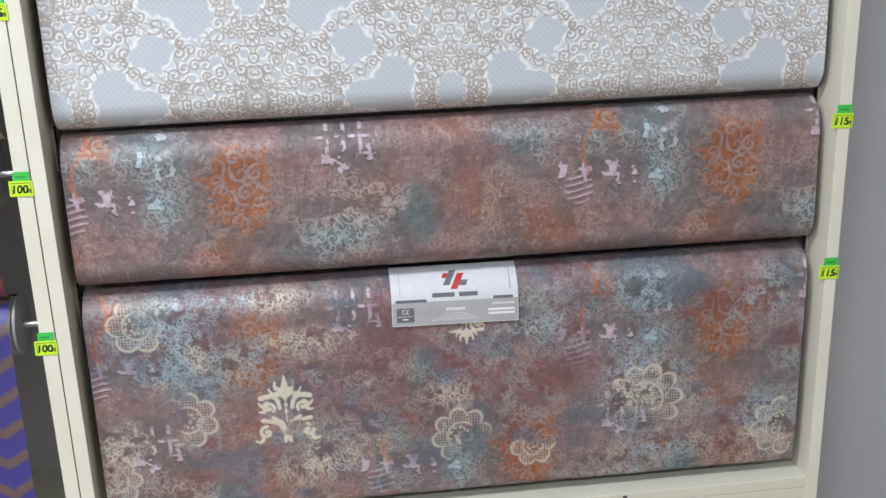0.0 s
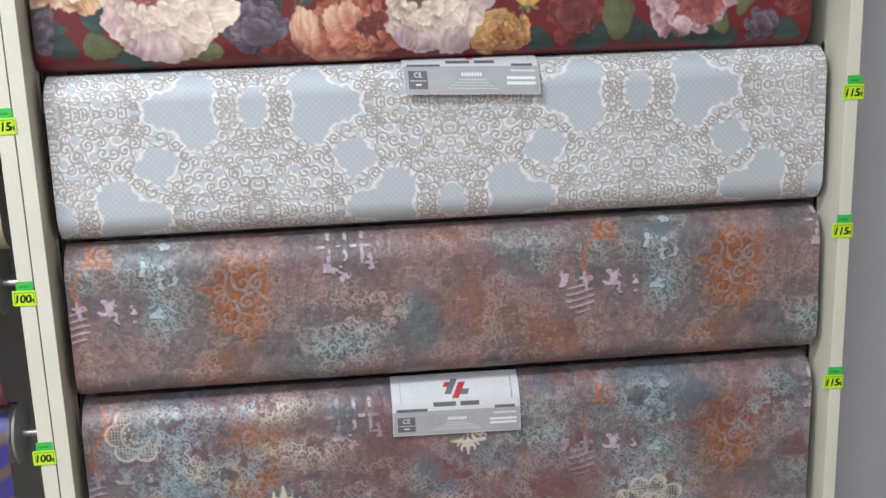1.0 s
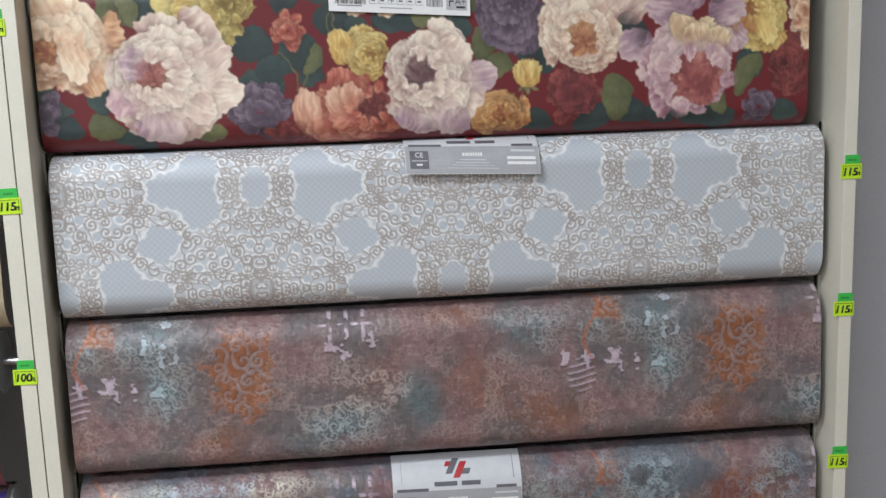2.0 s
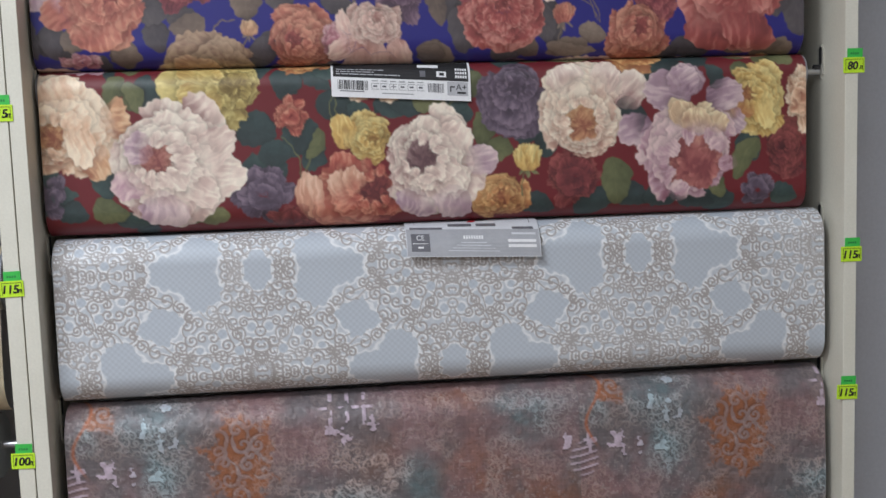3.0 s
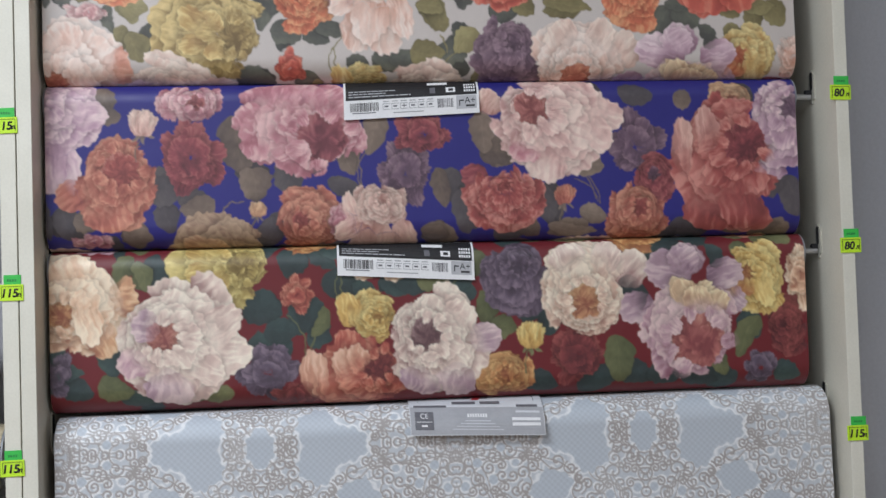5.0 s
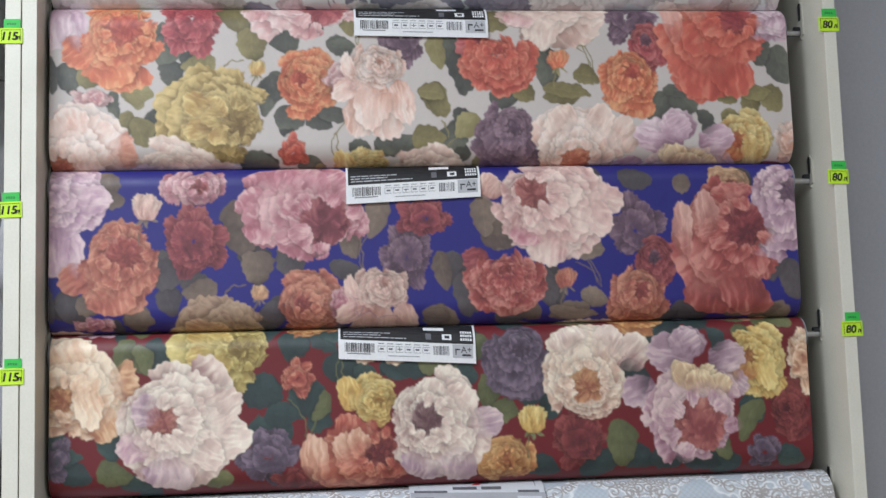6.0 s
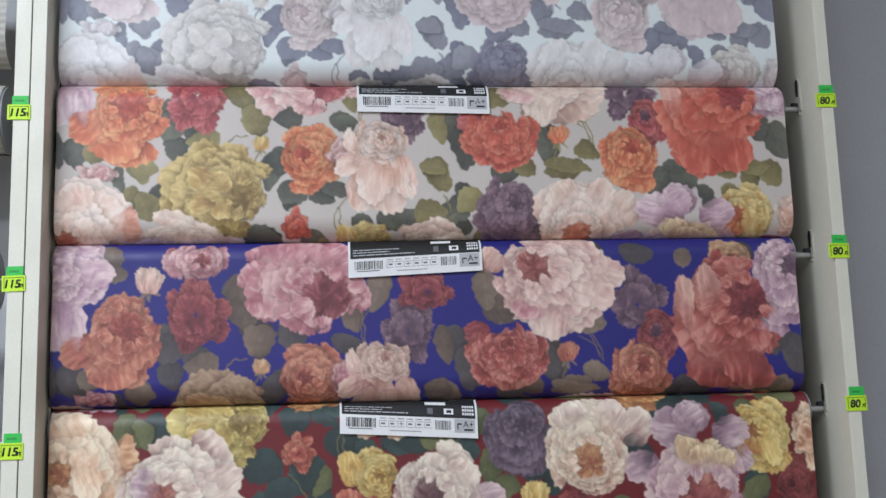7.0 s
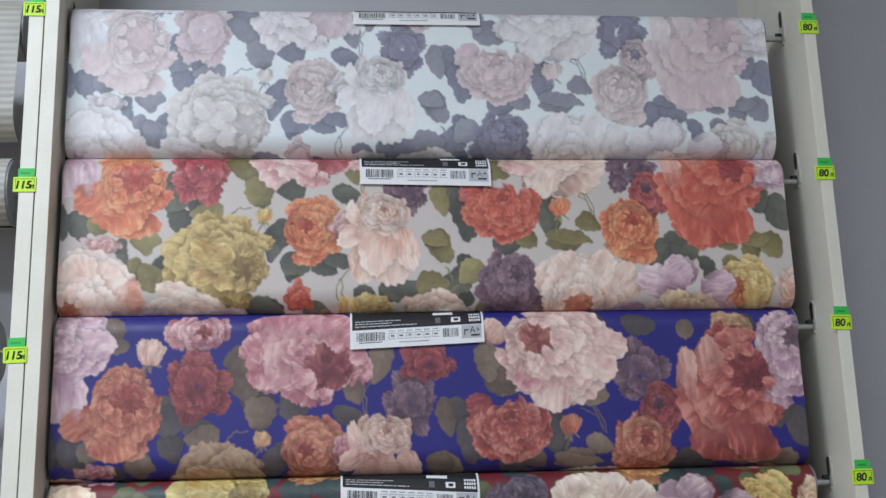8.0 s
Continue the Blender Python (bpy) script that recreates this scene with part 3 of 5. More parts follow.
    c.rose(0.038, 0.320, 0.066, 0.073, P["peach"], P["orange"], 0.015, 0.338, 0.021)
    c.petal(0.078, 0.317, 0.03, 0.042, 0.027, blend(P["peach"], P["orange"]), -0.05)
    c.petal(0.060, 0.355, 1.02, 0.046, 0.022, blend(P["peach"], P["orange"]), -0.1)
    c.petal(0.041, 0.303, 1.34, 0.080, 0.019, P["peach"], 0.25)
    c.petal(0.032, 0.298, -1.79, 0.043, 0.027, P["peach"], 0.2)
    c.ruffled(0.334, 0.320, 0.024, 0.026, P["red"], 8)
    c.rose(1.002, 0.314, 0.042, 0.050, P["gold"], P["orange"], 0.983, 0.309, 0.015)
    c.petal(1.002, 0.309, 1.32, 0.050, 0.017, P["gold"], 0.25)
    c.petal(0.988, 0.313, 2.35, 0.031, 0.018, P["orange"], 0.1)
    c.ruffled(1.064, 0.311, 0.020, 0.046, P["peach"], 9)
    c.rose(0.745, 0.322, 0.063, 0.069, P["peach"] if P is CREAM else blend(P["peach"], P["white"]), P["orange"], 0.744, 0.340, 0.026, full=1.15)
    c.petal(0.791, 0.317, -0.80, 0.055, 0.027, P["white"], -0.05)
    c.petal(0.728, 0.297, -1.95, 0.042, 0.024, P["white"], 0.1)
    c.petal(0.764, 0.298, -0.99, 0.048, 0.022, P["white"], 0.1)
    # lower band
    c.petal(0.899, 0.311, -2.84, 0.068, 0.027, P["lilac"], 0.02)
    c.petal(0.903, 0.306, -1.93, 0.045, 0.027, P["lilac"], 0.02)
    c.petal(0.922, 0.311, -0.13, 0.057, 0.022, P["lilac"], 0.02)
    c.petal(0.846, 0.346, 2.90, 0.051, 0.024, P["lilac"], 0.02)
    c.petal(0.949, 0.330, 0.80, 0.039, 0.018, P["lilac"], 0.02)
    c.petal(0.871, 0.301, -0.55, 0.050, 0.018, P["lilac"], 0.02)
    c.rose(0.894, 0.381, 0.067, 0.068, P["pink"], P["red"], 0.907, 0.404, 0.041, full=1.15)
    c.petal(0.911, 0.348, -2.53, 0.050, 0.016, blend(P["gold"], P["white"]), 0.05)
    c.petal(0.911, 0.352, -1.00, 0.037, 0.019, blend(P["gold"], P["white"]), 0.05)
    c.petal(0.897, 0.352, -1.90, 0.039, 0.018, blend(P["gold"], P["white"]), 0.05)
    c.petal(0.930, 0.357, -0.85, 0.030, 0.016, blend(P["gold"], P["white"]), 0.05)
    c.petal(0.911, 0.361, -1.66, 0.037, 0.022, blend(P["gold"], P["white"]), 0.05)
    c.rose(0.180, 0.385, 0.086, 0.087, P["white"], P["red"], 0.151, 0.372, 0.025, full=1.15)
    c.petal(0.209, 0.399, -0.04, 0.060, 0.031, P["white"], 0.2)
    c.petal(0.208, 0.373, -0.60, 0.059, 0.024, P["white"], 0.1)
    c.petal(0.149, 0.358, -3.11, 0.042, 0.020, P["lilac"], 0.1)
    c.petal(0.164, 0.419, 1.78, 0.051, 0.031, P["lilac"], 0.2)
    c.petal(0.198, 0.412, 0.51, 0.039, 0.020, P["white"], 0.15)
    c.petal(0.126, 0.396, 2.42, 0.038, 0.022, P["pink"], 0.15)
    c.rose(0.439, 0.352, 0.031, 0.037, P["gold"], P["gold"], 0.448, 0.352, 0.011)
    c.petal(0.412, 0.367, -1.77, 0.048, 0.016, P["gold"], 0.05)
    c.rose(0.414, 0.437, 0.062, 0.048, P["red"], P["crimson"], 0.448, 0.425, 0.024)
    c.petal(0.361, 0.466, -1.67, 0.069, 0.019, blend(P["peach"], P["red"]), 0.2)
    c.petal(0.406, 0.411, -1.54, 0.040, 0.022, P["red"], 0.05)
    c.petal(0.410, 0.437, -2.09, 0.042, 0.018, blend(P["peach"], P["red"]), 0.15)
    c.petal(0.419, 0.424, -1.54, 0.031, 0.016, blend(P["peach"], P["red"]), 0.15)
    c.rose(0.532, 0.391, 0.066, 0.075, P["white"], blend(P["violet"], P["crimson"]), 0.516, 0.380, 0.024, full=1.15)
    c.petal(0.575, 0.391, -0.17, 0.044, 0.022, P["lilac"], 0.2)
    c.petal(0.556, 0.421, 1.60, 0.050, 0.027, P["lilac"], 0.15)
    c.petal(0.515, 0.429, 2.07, 0.040, 0.027, P["lilac"], 0.05)
    c.petal(0.553, 0.368, -0.91, 0.038, 0.022, P["white"], 0.15)
    c.bud(0.665, 0.389, 0.020, P["gold"], o)
    # brush marks over all
    V, U = np.mgrid[0:c.h, 0:c.w] * c.res
    wu = 0.0075 * (fbm(U, V, 42, 42, 301, 2) - 0.5) + 0.0032 * (vnoise(U, V, 150, 150, 311) - 0.5)
    wv = 0.0075 * (fbm(U, V, 42, 42, 321, 2) - 0.5) + 0.0032 * (vnoise(U, V, 150, 150, 331) - 0.5)
    c.c = c.sample(U + wu, V + wv + c.v0)
    inked = 0.15 + 0.85 * (np.abs(c.c - c.ground).sum(-1) > 1e-7)
    c.c *= (1 + inked * (0.26 * fbm(U + 0.4 * V, V - 0.3 * U, 190, 90, 21, 3) - 0.14))[..., None] * (0.97 + 0.06 * vnoise(U, V, 30, 30, 8))[..., None]
    return c


def printed(canvas, off):
    return lambda U, V: (canvas.sample(U, V + off), np.zeros_like(U))


paint_cream = printed(floral(CREAM), 0.083)
paint_red = printed(floral(RED), 0.236)
paint_blue = printed(floral(BLUE), 0.0)
paint_white = printed(floral(paled(CREAM)), 0.060)


# the damask: scrolls in one quarter of a cell, mirrored and half-dropped
CELL_U, CELL_V = 0.2693, 0.145


def spiral(u, v, r, turns, a0, sign, n=70):
    s = np.linspace(0, 1, n)
    a = a0 + sign * s * turns * 6.283
    q = r * (1 - s) ** 0.8 + 0.0006
    return list(zip(u + q * np.cos(a), v + q * np.sin(a)))


def near(x, y, x0, y0, x1, y1):
    """Distance to a line, and the way along it."""
    dx, dy = x1 - x0, y1 - y0
    s = np.clip(((x - x0) * dx + (y - y0) * dy) / (dx * dx + dy * dy), 0, 1)
    return np.hypot(x - x0 - s * dx, y - y0 - s * dy), s


WINDOWS = (
    ((0.124, -0.02), (0.122, 0.010), (0.136, 0.0215), (0.160, 0.0245), (0.176, 0.0515), (0.193, 0.0545), (0.215, 0.0405), (0.220, 0.0235), (0.211, 0.0), (0.221, -0.02)),
    ((0.256, -0.02), (0.250, 0.0), (0.254, 0.018), (0.262, 0.026), (0.300, 0.028), (0.300, -0.02)),
    ((0.104, 0.0785), (0.130, 0.0455), (0.160, 0.0585), (0.168, 0.0655), (0.142, 0.1015), (0.110, 0.0885)),
)


def outside(x, y, corners):
    """Distance from a many-sided window, negative within it."""
    d, inner = np.full(np.shape(x), 9.0), np.zeros(np.shape(x), bool)
    for (x0, y0), (x1, y1) in zip(corners, corners[1:] + corners[:1]):
        d = np.minimum(d, near(x, y, x0, y0, x1, y1)[0])
        if y0 != y1:
            inner ^= ((y0 > y) != (y1 > y)) & (x < (x1 - x0) * (y - y0) / (y1 - y0) + x0)
    return np.where(inner, -d, d)


def lace(x, y):
    """How far inside the white lace a place of the quarter cell lies, in metres."""
    d = np.full(np.shape(x), 9.0)
    wob = 0.0014 * np.sin(x * 460 + 3 * np.sin(y * 90)) + 0.0012 * np.sin(y * 430)
    for q in WINDOWS:
        d = np.minimum(d, np.minimum(outside(x, y, q), outside(CELL_U - x, CELL_V - y, q)) + wob)
    for u, v, r in ((0.030, 0.034, 0.0065), (0.064, 0.014, 0.006), (0.052, 0.058, 0.0065), (0.084, 0.036, 0.005), (0.012, 0.066, 0.006)):
        d = np.minimum(d, np.minimum(np.hypot(x - u, y - v), np.hypot(CELL_U - x - u, CELL_V - y - v)) - r)
    return d


def damask_scrolls():
    c = Canvas(CELL_U + 0.01, 0.0, CELL_V + 0.01, 0.0007, np.zeros(3))
    rng = np.random.default_rng(3)
    ink = np.array([1.0, 1.0, 1.0])
    spots = []
    for _ in range(1900):
        u, v = rng.uniform(0, CELL_U), rng.uniform(0, CELL_V)
        r = rng.uniform(0.0056, 0.0128)
        if u / CELL_U + v / CELL_V > 1.04 or any(math.hypot(u - a, v - b) < 0.74 * (r + q) for a, b, q in spots) or lace(np.array(u), np.array(v)) < 0.0058:
            continue
        spots.append((u, v, r))
        a = rng.uniform(0, 6.3)
        c.stroke(spiral(u, v, r, rng.uniform(1.1, 1.6), a, rng.choice([-1, 1])), 0.0013, ink, 0.95)
        if rng.random() < 0.85:
            q = r * 2.6
            c.stroke([(u + r * math.cos(a) + q * k * math.cos(a + 1.2 * k), v + r * math.sin(a) + q * k * math.sin(a + 1.2 * k)) for k in np.linspace(0, 1, 40)], 0.0010, ink, 0.85)
    for k in range(9):
        a = k * 0.196
        c.stroke([(s * math.cos(a), s * math.sin(a)) for s in np.linspace(0.012, 0.026, 18)], 0.0009, ink, 0.8)
    for x0, y0, x1, y1 in ((0.118, 0.030, 0.170, 0.060), (0.02, 0.02, 0.11, 0.026), (0.02, 0.02, 0.05, 0.085), (0.233, 0.0, 0.232, 0.036)):
        s = np.linspace(0, 1, 160)
        for side in (-1, 1):
            w = side * (0.002 + 0.005 * np.sin(np.pi * s) ** 2)
            n = np.array([-(y1 - y0), x1 - x0]) / math.hypot(x1 - x0, y1 - y0)
            c.stroke(list(zip(x0 + (x1 - x0) * s + n[0] * w, y0 + (y1 - y0) * s + n[1] * w)), 0.0009, ink, 0.9)
    return c


SCROLLS = damask_scrolls()


def paint_damask(U, V):
    u, v = U - 0.005, V - 0.0725
    x = np.abs((u + CELL_U) % (2 * CELL_U) - CELL_U)
    y = np.abs((v + CELL_V) % (2 * CELL_V) - CELL_V)
    d = lace(x, y)
    far = x / CELL_U + y / CELL_V > 1
    x, y = np.where(far, CELL_U - x, x), np.where(far, CELL_V - y, y)
    ink = SCROLLS.sample(x, y)[..., 0]
    # offset copy of the scrolls, painted white as the highlight of their embossing
    lit = SCROLLS.sample(np.abs(x - 0.0018), np.abs(y - 0.0018))[..., 0]
    inside = step(-0.0004, 0.001, d)
    rim = np.exp(-((d - 0.0018) / 0.0016) ** 2)
    ground, white, taupe = lin(192, 200, 209), lin(244, 246, 248), lin(170, 165, 163)
    fade = (0.75 + 0.5 * vnoise(U, V, 18, 18, 4))
    body = lin(198, 204, 211)
    c = ground + (body - ground) * inside[..., None]
    c = c + (white - c) * np.clip(rim * 0.75 + inside * (0.9 * lit + 0.15 * step(0.35, 0.75, vnoise(U, V, 300, 300, 6))), 0, 1)[..., None]
    c = c + (taupe - c) * np.clip(ink * inside * fade, 0, 1)[..., None]
    # woven dots of the plain ground
    dots = np.sin(U * 720) * np.sin(V * 720) * (1 - inside)
    c = c * (1 + 0.08 * dots)[..., None]
    return c, 0.00022 * inside + 0.00025 * ink * inside + 0.00005 * dots


# the worn-look vinyls
WORN_P = 0.720


def scrollwork(w, h, seed, small, large, thick, tries):
    """A field of loose tapering scrolls, each with a tail."""
    c = Canvas(w, 0.0, h, 0.0008, np.zeros(3))
    rng = np.random.default_rng(seed)
    ink, spots = np.ones(3), []
    for _ in range(tries):
        u, v, r = rng.uniform(0, w), rng.uniform(0, h), rng.uniform(small, large)
        if any(math.hypot(u - a, v - b) < 0.80 * (r + q) for a, b, q in spots):
            continue
        spots.append((u, v, r))
        a, turn = rng.uniform(0, 6.3), rng.choice([-1, 1])
        pts = spiral(u, v, r, rng.uniform(0.8, 1.3), a, turn, 60)
        for k, p in enumerate(pts):
            c.stroke([p], thick * (1.15 - 0.6 * k / 60), ink)
        for k in np.linspace(0, 1, 26):
            b = a - turn * 1.1 * k
            q = r * (1 + 0.8 * k)
            c.stroke([(u + q * math.cos(b), v + q * math.sin(b))], thick * (1.2 - 0.9 * k), ink)
    return c


BOLD = scrollwork(0.36, 0.40, 23, 0.0075, 0.0145, 0.0024, 1200)
FINE = scrollwork(0.24, 0.20, 29, 0.0042, 0.0075, 0.0013, 2200)


def tiled(c, U, V, w, h):
    return c.sample(U % w, V % h)[..., 0]


def spot(u, v, u0, v0, su, sv):
    du = np.abs((u - u0 + WORN_P / 2) % WORN_P - WORN_P / 2)
    return np.exp(-((du / su) ** 2) - ((v - v0) / sv) ** 2)


def over(c, color, k):
    return c + (color - c) * np.clip(k, 0, 1)[..., None]


def worn_print(U, V):
    """Clouds of mauve, rust and teal with a woven grain, orange curls, raised fine lines and pale flakes."""
    u0 = U % WORN_P
    wu = U + 0.04 * (fbm(u0, V, 22, 22, 31) - 0.5)
    wv = V + 0.05 * (fbm(u0, V, 26, 26, 41) - 0.5)
    big, mid, fine = fbm(u0, V, 14, 14, 51), fbm(u0, V, 60, 60, 61), fbm(u0, V, 210, 210, 71, 3)
    teal = spot(wu, wv, 0.128, 0.130, 0.034, 0.048) + 0.8 * spot(wu, wv, 0.119, 0.050, 0.060, 0.035) + spot(wu, wv, 0.488, 0.160, 0.027, 0.042)
    teal = teal + 0.9 * spot(wu, wv, 0.378, 0.188, 0.055, 0.026) + 0.9 * spot(wu, wv, 0.650, 0.065, 0.046, 0.042) + 0.6 * spot(wu, wv, 0.02, 0.075, 0.02, 0.02) + 0.5 * spot(wu, wv, 0.345, 0.225, 0.04, 0.03)
    knot = spot(wu, wv, 0.240, 0.105, 0.052, 0.066) + 0.7 * spot(wu, wv, 0.045, 0.045, 0.03, 0.03)
    rust = knot + 0.9 * spot(wu, wv, 0.200, 0.205, 0.040, 0.026) + 0.9 * spot(wu, wv, 0.540, 0.036, 0.055, 0.022) + 0.8 * spot(wu, wv, 0.575, 0.145, 0.062, 0.055) + spot(wu, wv, 0.690, 0.195, 0.062, 0.030) + 0.5 * spot(wu, wv, 0.43, 0.13, 0.04, 0.05)
    mauve, grey = lin(136, 110, 113), lin(112, 105, 108)
    c = grey + (mauve - grey) * step(0.35, 0.65, big)[..., None]
    c = over(c, lin(140, 92, 66), np.minimum(rust * (0.05 + 1.1 * mid), 0.72))
    c = over(c, lin(96, 116, 120), np.minimum(teal * (0.25 + 1.1 * mid), 0.85))
    grain = vnoise(u0, V, 60, 600, 81) * 0.5 + vnoise(u0, V, 600, 60, 82) * 0.5
    c = c * (0.72 + 0.34 * grain + 0.34 * (mid - 0.5) + 0.24 * fine)[..., None]
    patch = step(0.42, 0.56, fbm(u0, V, 30, 30, 101, 2))
    # grey curls over ragged deep orange in the knots, hardly there elsewhere
    curl = tiled(BOLD, u0, V, 0.36, 0.40)
    shade = tiled(BOLD, u0 + 0.0016, V + 0.0022, 0.36, 0.40)
    zone = np.clip(knot * 1.6 - 0.25 + 0.9 * (mid - 0.5), 0, 1)
    c = over(c, lin(154, 96, 62), step(0.30, 0.55, zone * (0.55 + 0.9 * fine)) * 0.85)
    some = np.clip(zone + 0.30 * patch * step(0.45, 0.6, mid), 0, 1)
    # shade along one side of the curls, put into the colour
    c = c * (1 - 0.45 * np.clip(shade - curl, 0, 1) * some)[..., None]
    c = over(c, lin(152, 136, 136), curl * some * 0.8)
    # raised fine lines, painted light on one side and shaded dark on the other
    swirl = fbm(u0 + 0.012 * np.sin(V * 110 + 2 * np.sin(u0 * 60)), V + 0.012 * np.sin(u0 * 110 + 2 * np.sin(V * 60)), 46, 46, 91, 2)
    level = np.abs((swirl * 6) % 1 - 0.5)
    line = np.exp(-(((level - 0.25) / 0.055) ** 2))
    lace_line = tiled(FINE, u0, V, 0.24, 0.20)
    line = np.maximum(0.8 * line, lace_line * patch)
    where = np.clip(0.24 + 0.4 * rust * (1 - np.minimum(knot, 1)) + 0.7 * teal + 0.8 * spot(U, V, 0.396, 0.145, 0.06, 0.04), 0, 1) * (0.15 + 0.85 * patch)
    tint = lin(196, 174, 166) + (lin(174, 192, 198) - lin(196, 174, 166)) * np.clip(teal, 0, 1)[..., None]
    c = over(c, tint, line * where * 0.75)
    # the lines' shaded side, darkened in the colour besides the relief
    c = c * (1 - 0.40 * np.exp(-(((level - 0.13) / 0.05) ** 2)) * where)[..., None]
    # pale flakes: ragged stars, a broken trellis and short dashes
    rag = 0.034 * (fbm(u0, V, 120, 120, 111, 2) - 0.5)
    flake = np.zeros_like(U)
    for fu, fv, fr in ((0.055, 0.119, 0.011), (0.064, 0.135, 0.008), (0.090, 0.124, 0.006), (0.117, 0.127, 0.008), (0.129, 0.074, 0.011), (0.112, 0.060, 0.008), (0.133, 0.025, 0.010), (0.150, 0.085, 0.006), (0.012, 0.112, 0.009), (0.385, 0.085, 0.007), (0.365, 0.075, 0.006), (0.425, 0.070, 0.005), (0.70, 0.105, 0.010)):
        du = np.abs((U - fu + WORN_P / 2) % WORN_P - WORN_P / 2)
        th = np.arctan2(V - fv, du)
        flake = np.maximum(flake, step(-0.001, 0.001, fr * (0.8 + 0.35 * np.cos(4 * th + fu * 90)) + rag - np.hypot(du * 1.3, V - fv)))
    lattice = np.maximum(np.exp(-(((V - 0.043) / 0.0030) ** 2)), np.exp(-((((u0 - 0.352) % 0.024 - 0.012) / 0.0034) ** 2)))
    gone = step(0.40, 0.50, fbm(u0, V, 120, 120, 141, 2)) * step(0.044, 0.030, np.abs(u0 - 0.388)) * step(0.030, 0.020, np.abs(V - 0.043))
    flake = np.maximum(flake, step(0.4, 0.7, lattice) * gone)
    bars = step(0.35, 0.75, np.sin(V * 640 + 3 * np.sin(U * 60))) * step(0.25, 0.4, spot(U, V, 0.006, 0.138, 0.020, 0.024))
    flake = np.maximum(flake, 0.8 * bars)
    pale = lin(208, 190, 206) + (lin(180, 200, 208) - lin(208, 190, 206)) * np.clip(teal * 1.2, 0, 1)[..., None]
    edge = np.clip(np.roll(flake, 2, 0) - flake, 0, 1)
    c = c * (1 - 0.35 * edge)[..., None]
    c = over(c, pale, flake * (0.55 + 0.5 * fine))
    strand = np.exp(-(((((U - 0.022 - 0.012 * np.sin(V * 55)) + WORN_P / 2) % WORN_P - WORN_P / 2) / 0.0026) ** 2)) * step(0.13, 0.10, V)
    c = over(c, lin(184, 108, 68), strand * 0.75)
    # small stipple
    dots = step(0.70, 0.78, vnoise(u0, V, 330, 330, 121)) * step(0.48, 0.6, fbm(u0, V, 25, 25, 131, 2))
    c = over(c, lin(190, 180, 178), dots * 0.25)
    emboss = step(0.46, 0.54, fbm(u0, V, 120, 120, 151, 2))
    c = c * (0.93 + 0.12 * emboss)[..., None]
    return c, 0.00055 * line * where + 0.0003 * flake + 0.0005 * curl * some + 0.00045 * emboss + 0.00006 * grain


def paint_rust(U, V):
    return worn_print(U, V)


def rosette(U, V, u, v, r, n, seed):
    """A flower of pointed net petals round a net disc, half worn away."""
    x, y = (U - u) / r, (V - v) / r
    q, th = np.hypot(x, y), np.arctan2(y, x) + seed
    lobe = 0.66 + 0.30 * np.abs(np.cos(n * th / 2)) ** 0.6

    def ring(d, w):
        return np.exp(-((d / w) ** 2))

    net = step(0.1, 0.6, np.sin(x * r * 700 + y * r * 700) * np.sin(x * r * 700 - y * r * 700))
    petals = net * ((q < lobe - 0.06) & (q > 0.50))
    inner = step(0.2, 0.7, np.sin(q * 26 + 2.0 * np.sin(th * 4)) * np.cos(th * 6 + q * 5)) * (q < 0.40)
    m = np.maximum.reduce([ring(q - lobe, 0.05), petals * 0.8, ring(q - 0.46, 0.035) * 0.9, inner * 0.9])
    gone = step(-0.55, 0.25, np.cos(th - seed * 2.7) + 1.6 * (fbm(U, V, 60, 60, seed, 3) - 0.42))
    return m * (q < 1.1) * gone


def ornament():
    """A palmette: a crown of leaves over paired fronds and scrolls, drawn on one side and mirrored."""
    c = Canvas(0.060, -0.075, 0.075, 0.0007, np.zeros(3))
    ink = np.ones(3)

    def frond(u, v, du, dv, bow, w0, w1):
        n = np.array([-dv, du]) * bow
        for k in np.linspace(0, 1, 60):
            c.stroke([(abs(u + du * k + n[0] * math.sin(3.14 * k)), v + dv * k + n[1] * math.sin(3.14 * k))], w0 + (w1 - w0) * k, ink)

    # crown
    frond(0.000, -0.034, 0.000, -0.026, 0.0, 0.0062, 0.0012)
    frond(0.004, -0.034, 0.011, -0.016, 0.3, 0.0046, 0.0014)
    frond(0.006, -0.030, 0.020, -0.008, 0.3, 0.0040, 0.0014)
    frond(0.003, -0.024, 0.014, 0.004, -0.3, 0.0030, 0.0018)
    # side leaves with a scroll
    frond(0.010, -0.002, 0.030, -0.020, -0.35, 0.0030, 0.0042)
    frond(0.030, -0.012, 0.014, -0.002, 0.4, 0.0040, 0.0014)
    frond(0.034, -0.006, 0.010, 0.008, 0.4, 0.0036, 0.0014)
    c.stroke(spiral(0.027, -0.004, 0.0085, 1.1, 2.4, 1), 0.0024, ink)
    # fountain of fronds
    frond(0.005, 0.060, 0.034, -0.042, -0.28, 0.0018, 0.0036)
    frond(0.004, 0.058, 0.018, -0.044, -0.22, 0.0016, 0.0032)
    frond(0.002, 0.058, 0.006, -0.036, -0.10, 0.0014, 0.0026)
    c.stroke(spiral(0.034, 0.040, 0.0105, 1.1, 4.6, 1), 0.0028, ink)
    frond(0.040, 0.050, 0.012, 0.004, 0.4, 0.0032, 0.0016)
    # stem with beads
    c.stroke([(0.0, k) for k in np.linspace(-0.03, 0.022, 40)], 0.0013, ink)
    for k in (-0.020, -0.008, 0.004):
        c.stroke([(0.0, k)], 0.0034, ink)
    return c


PALMETTE = ornament()


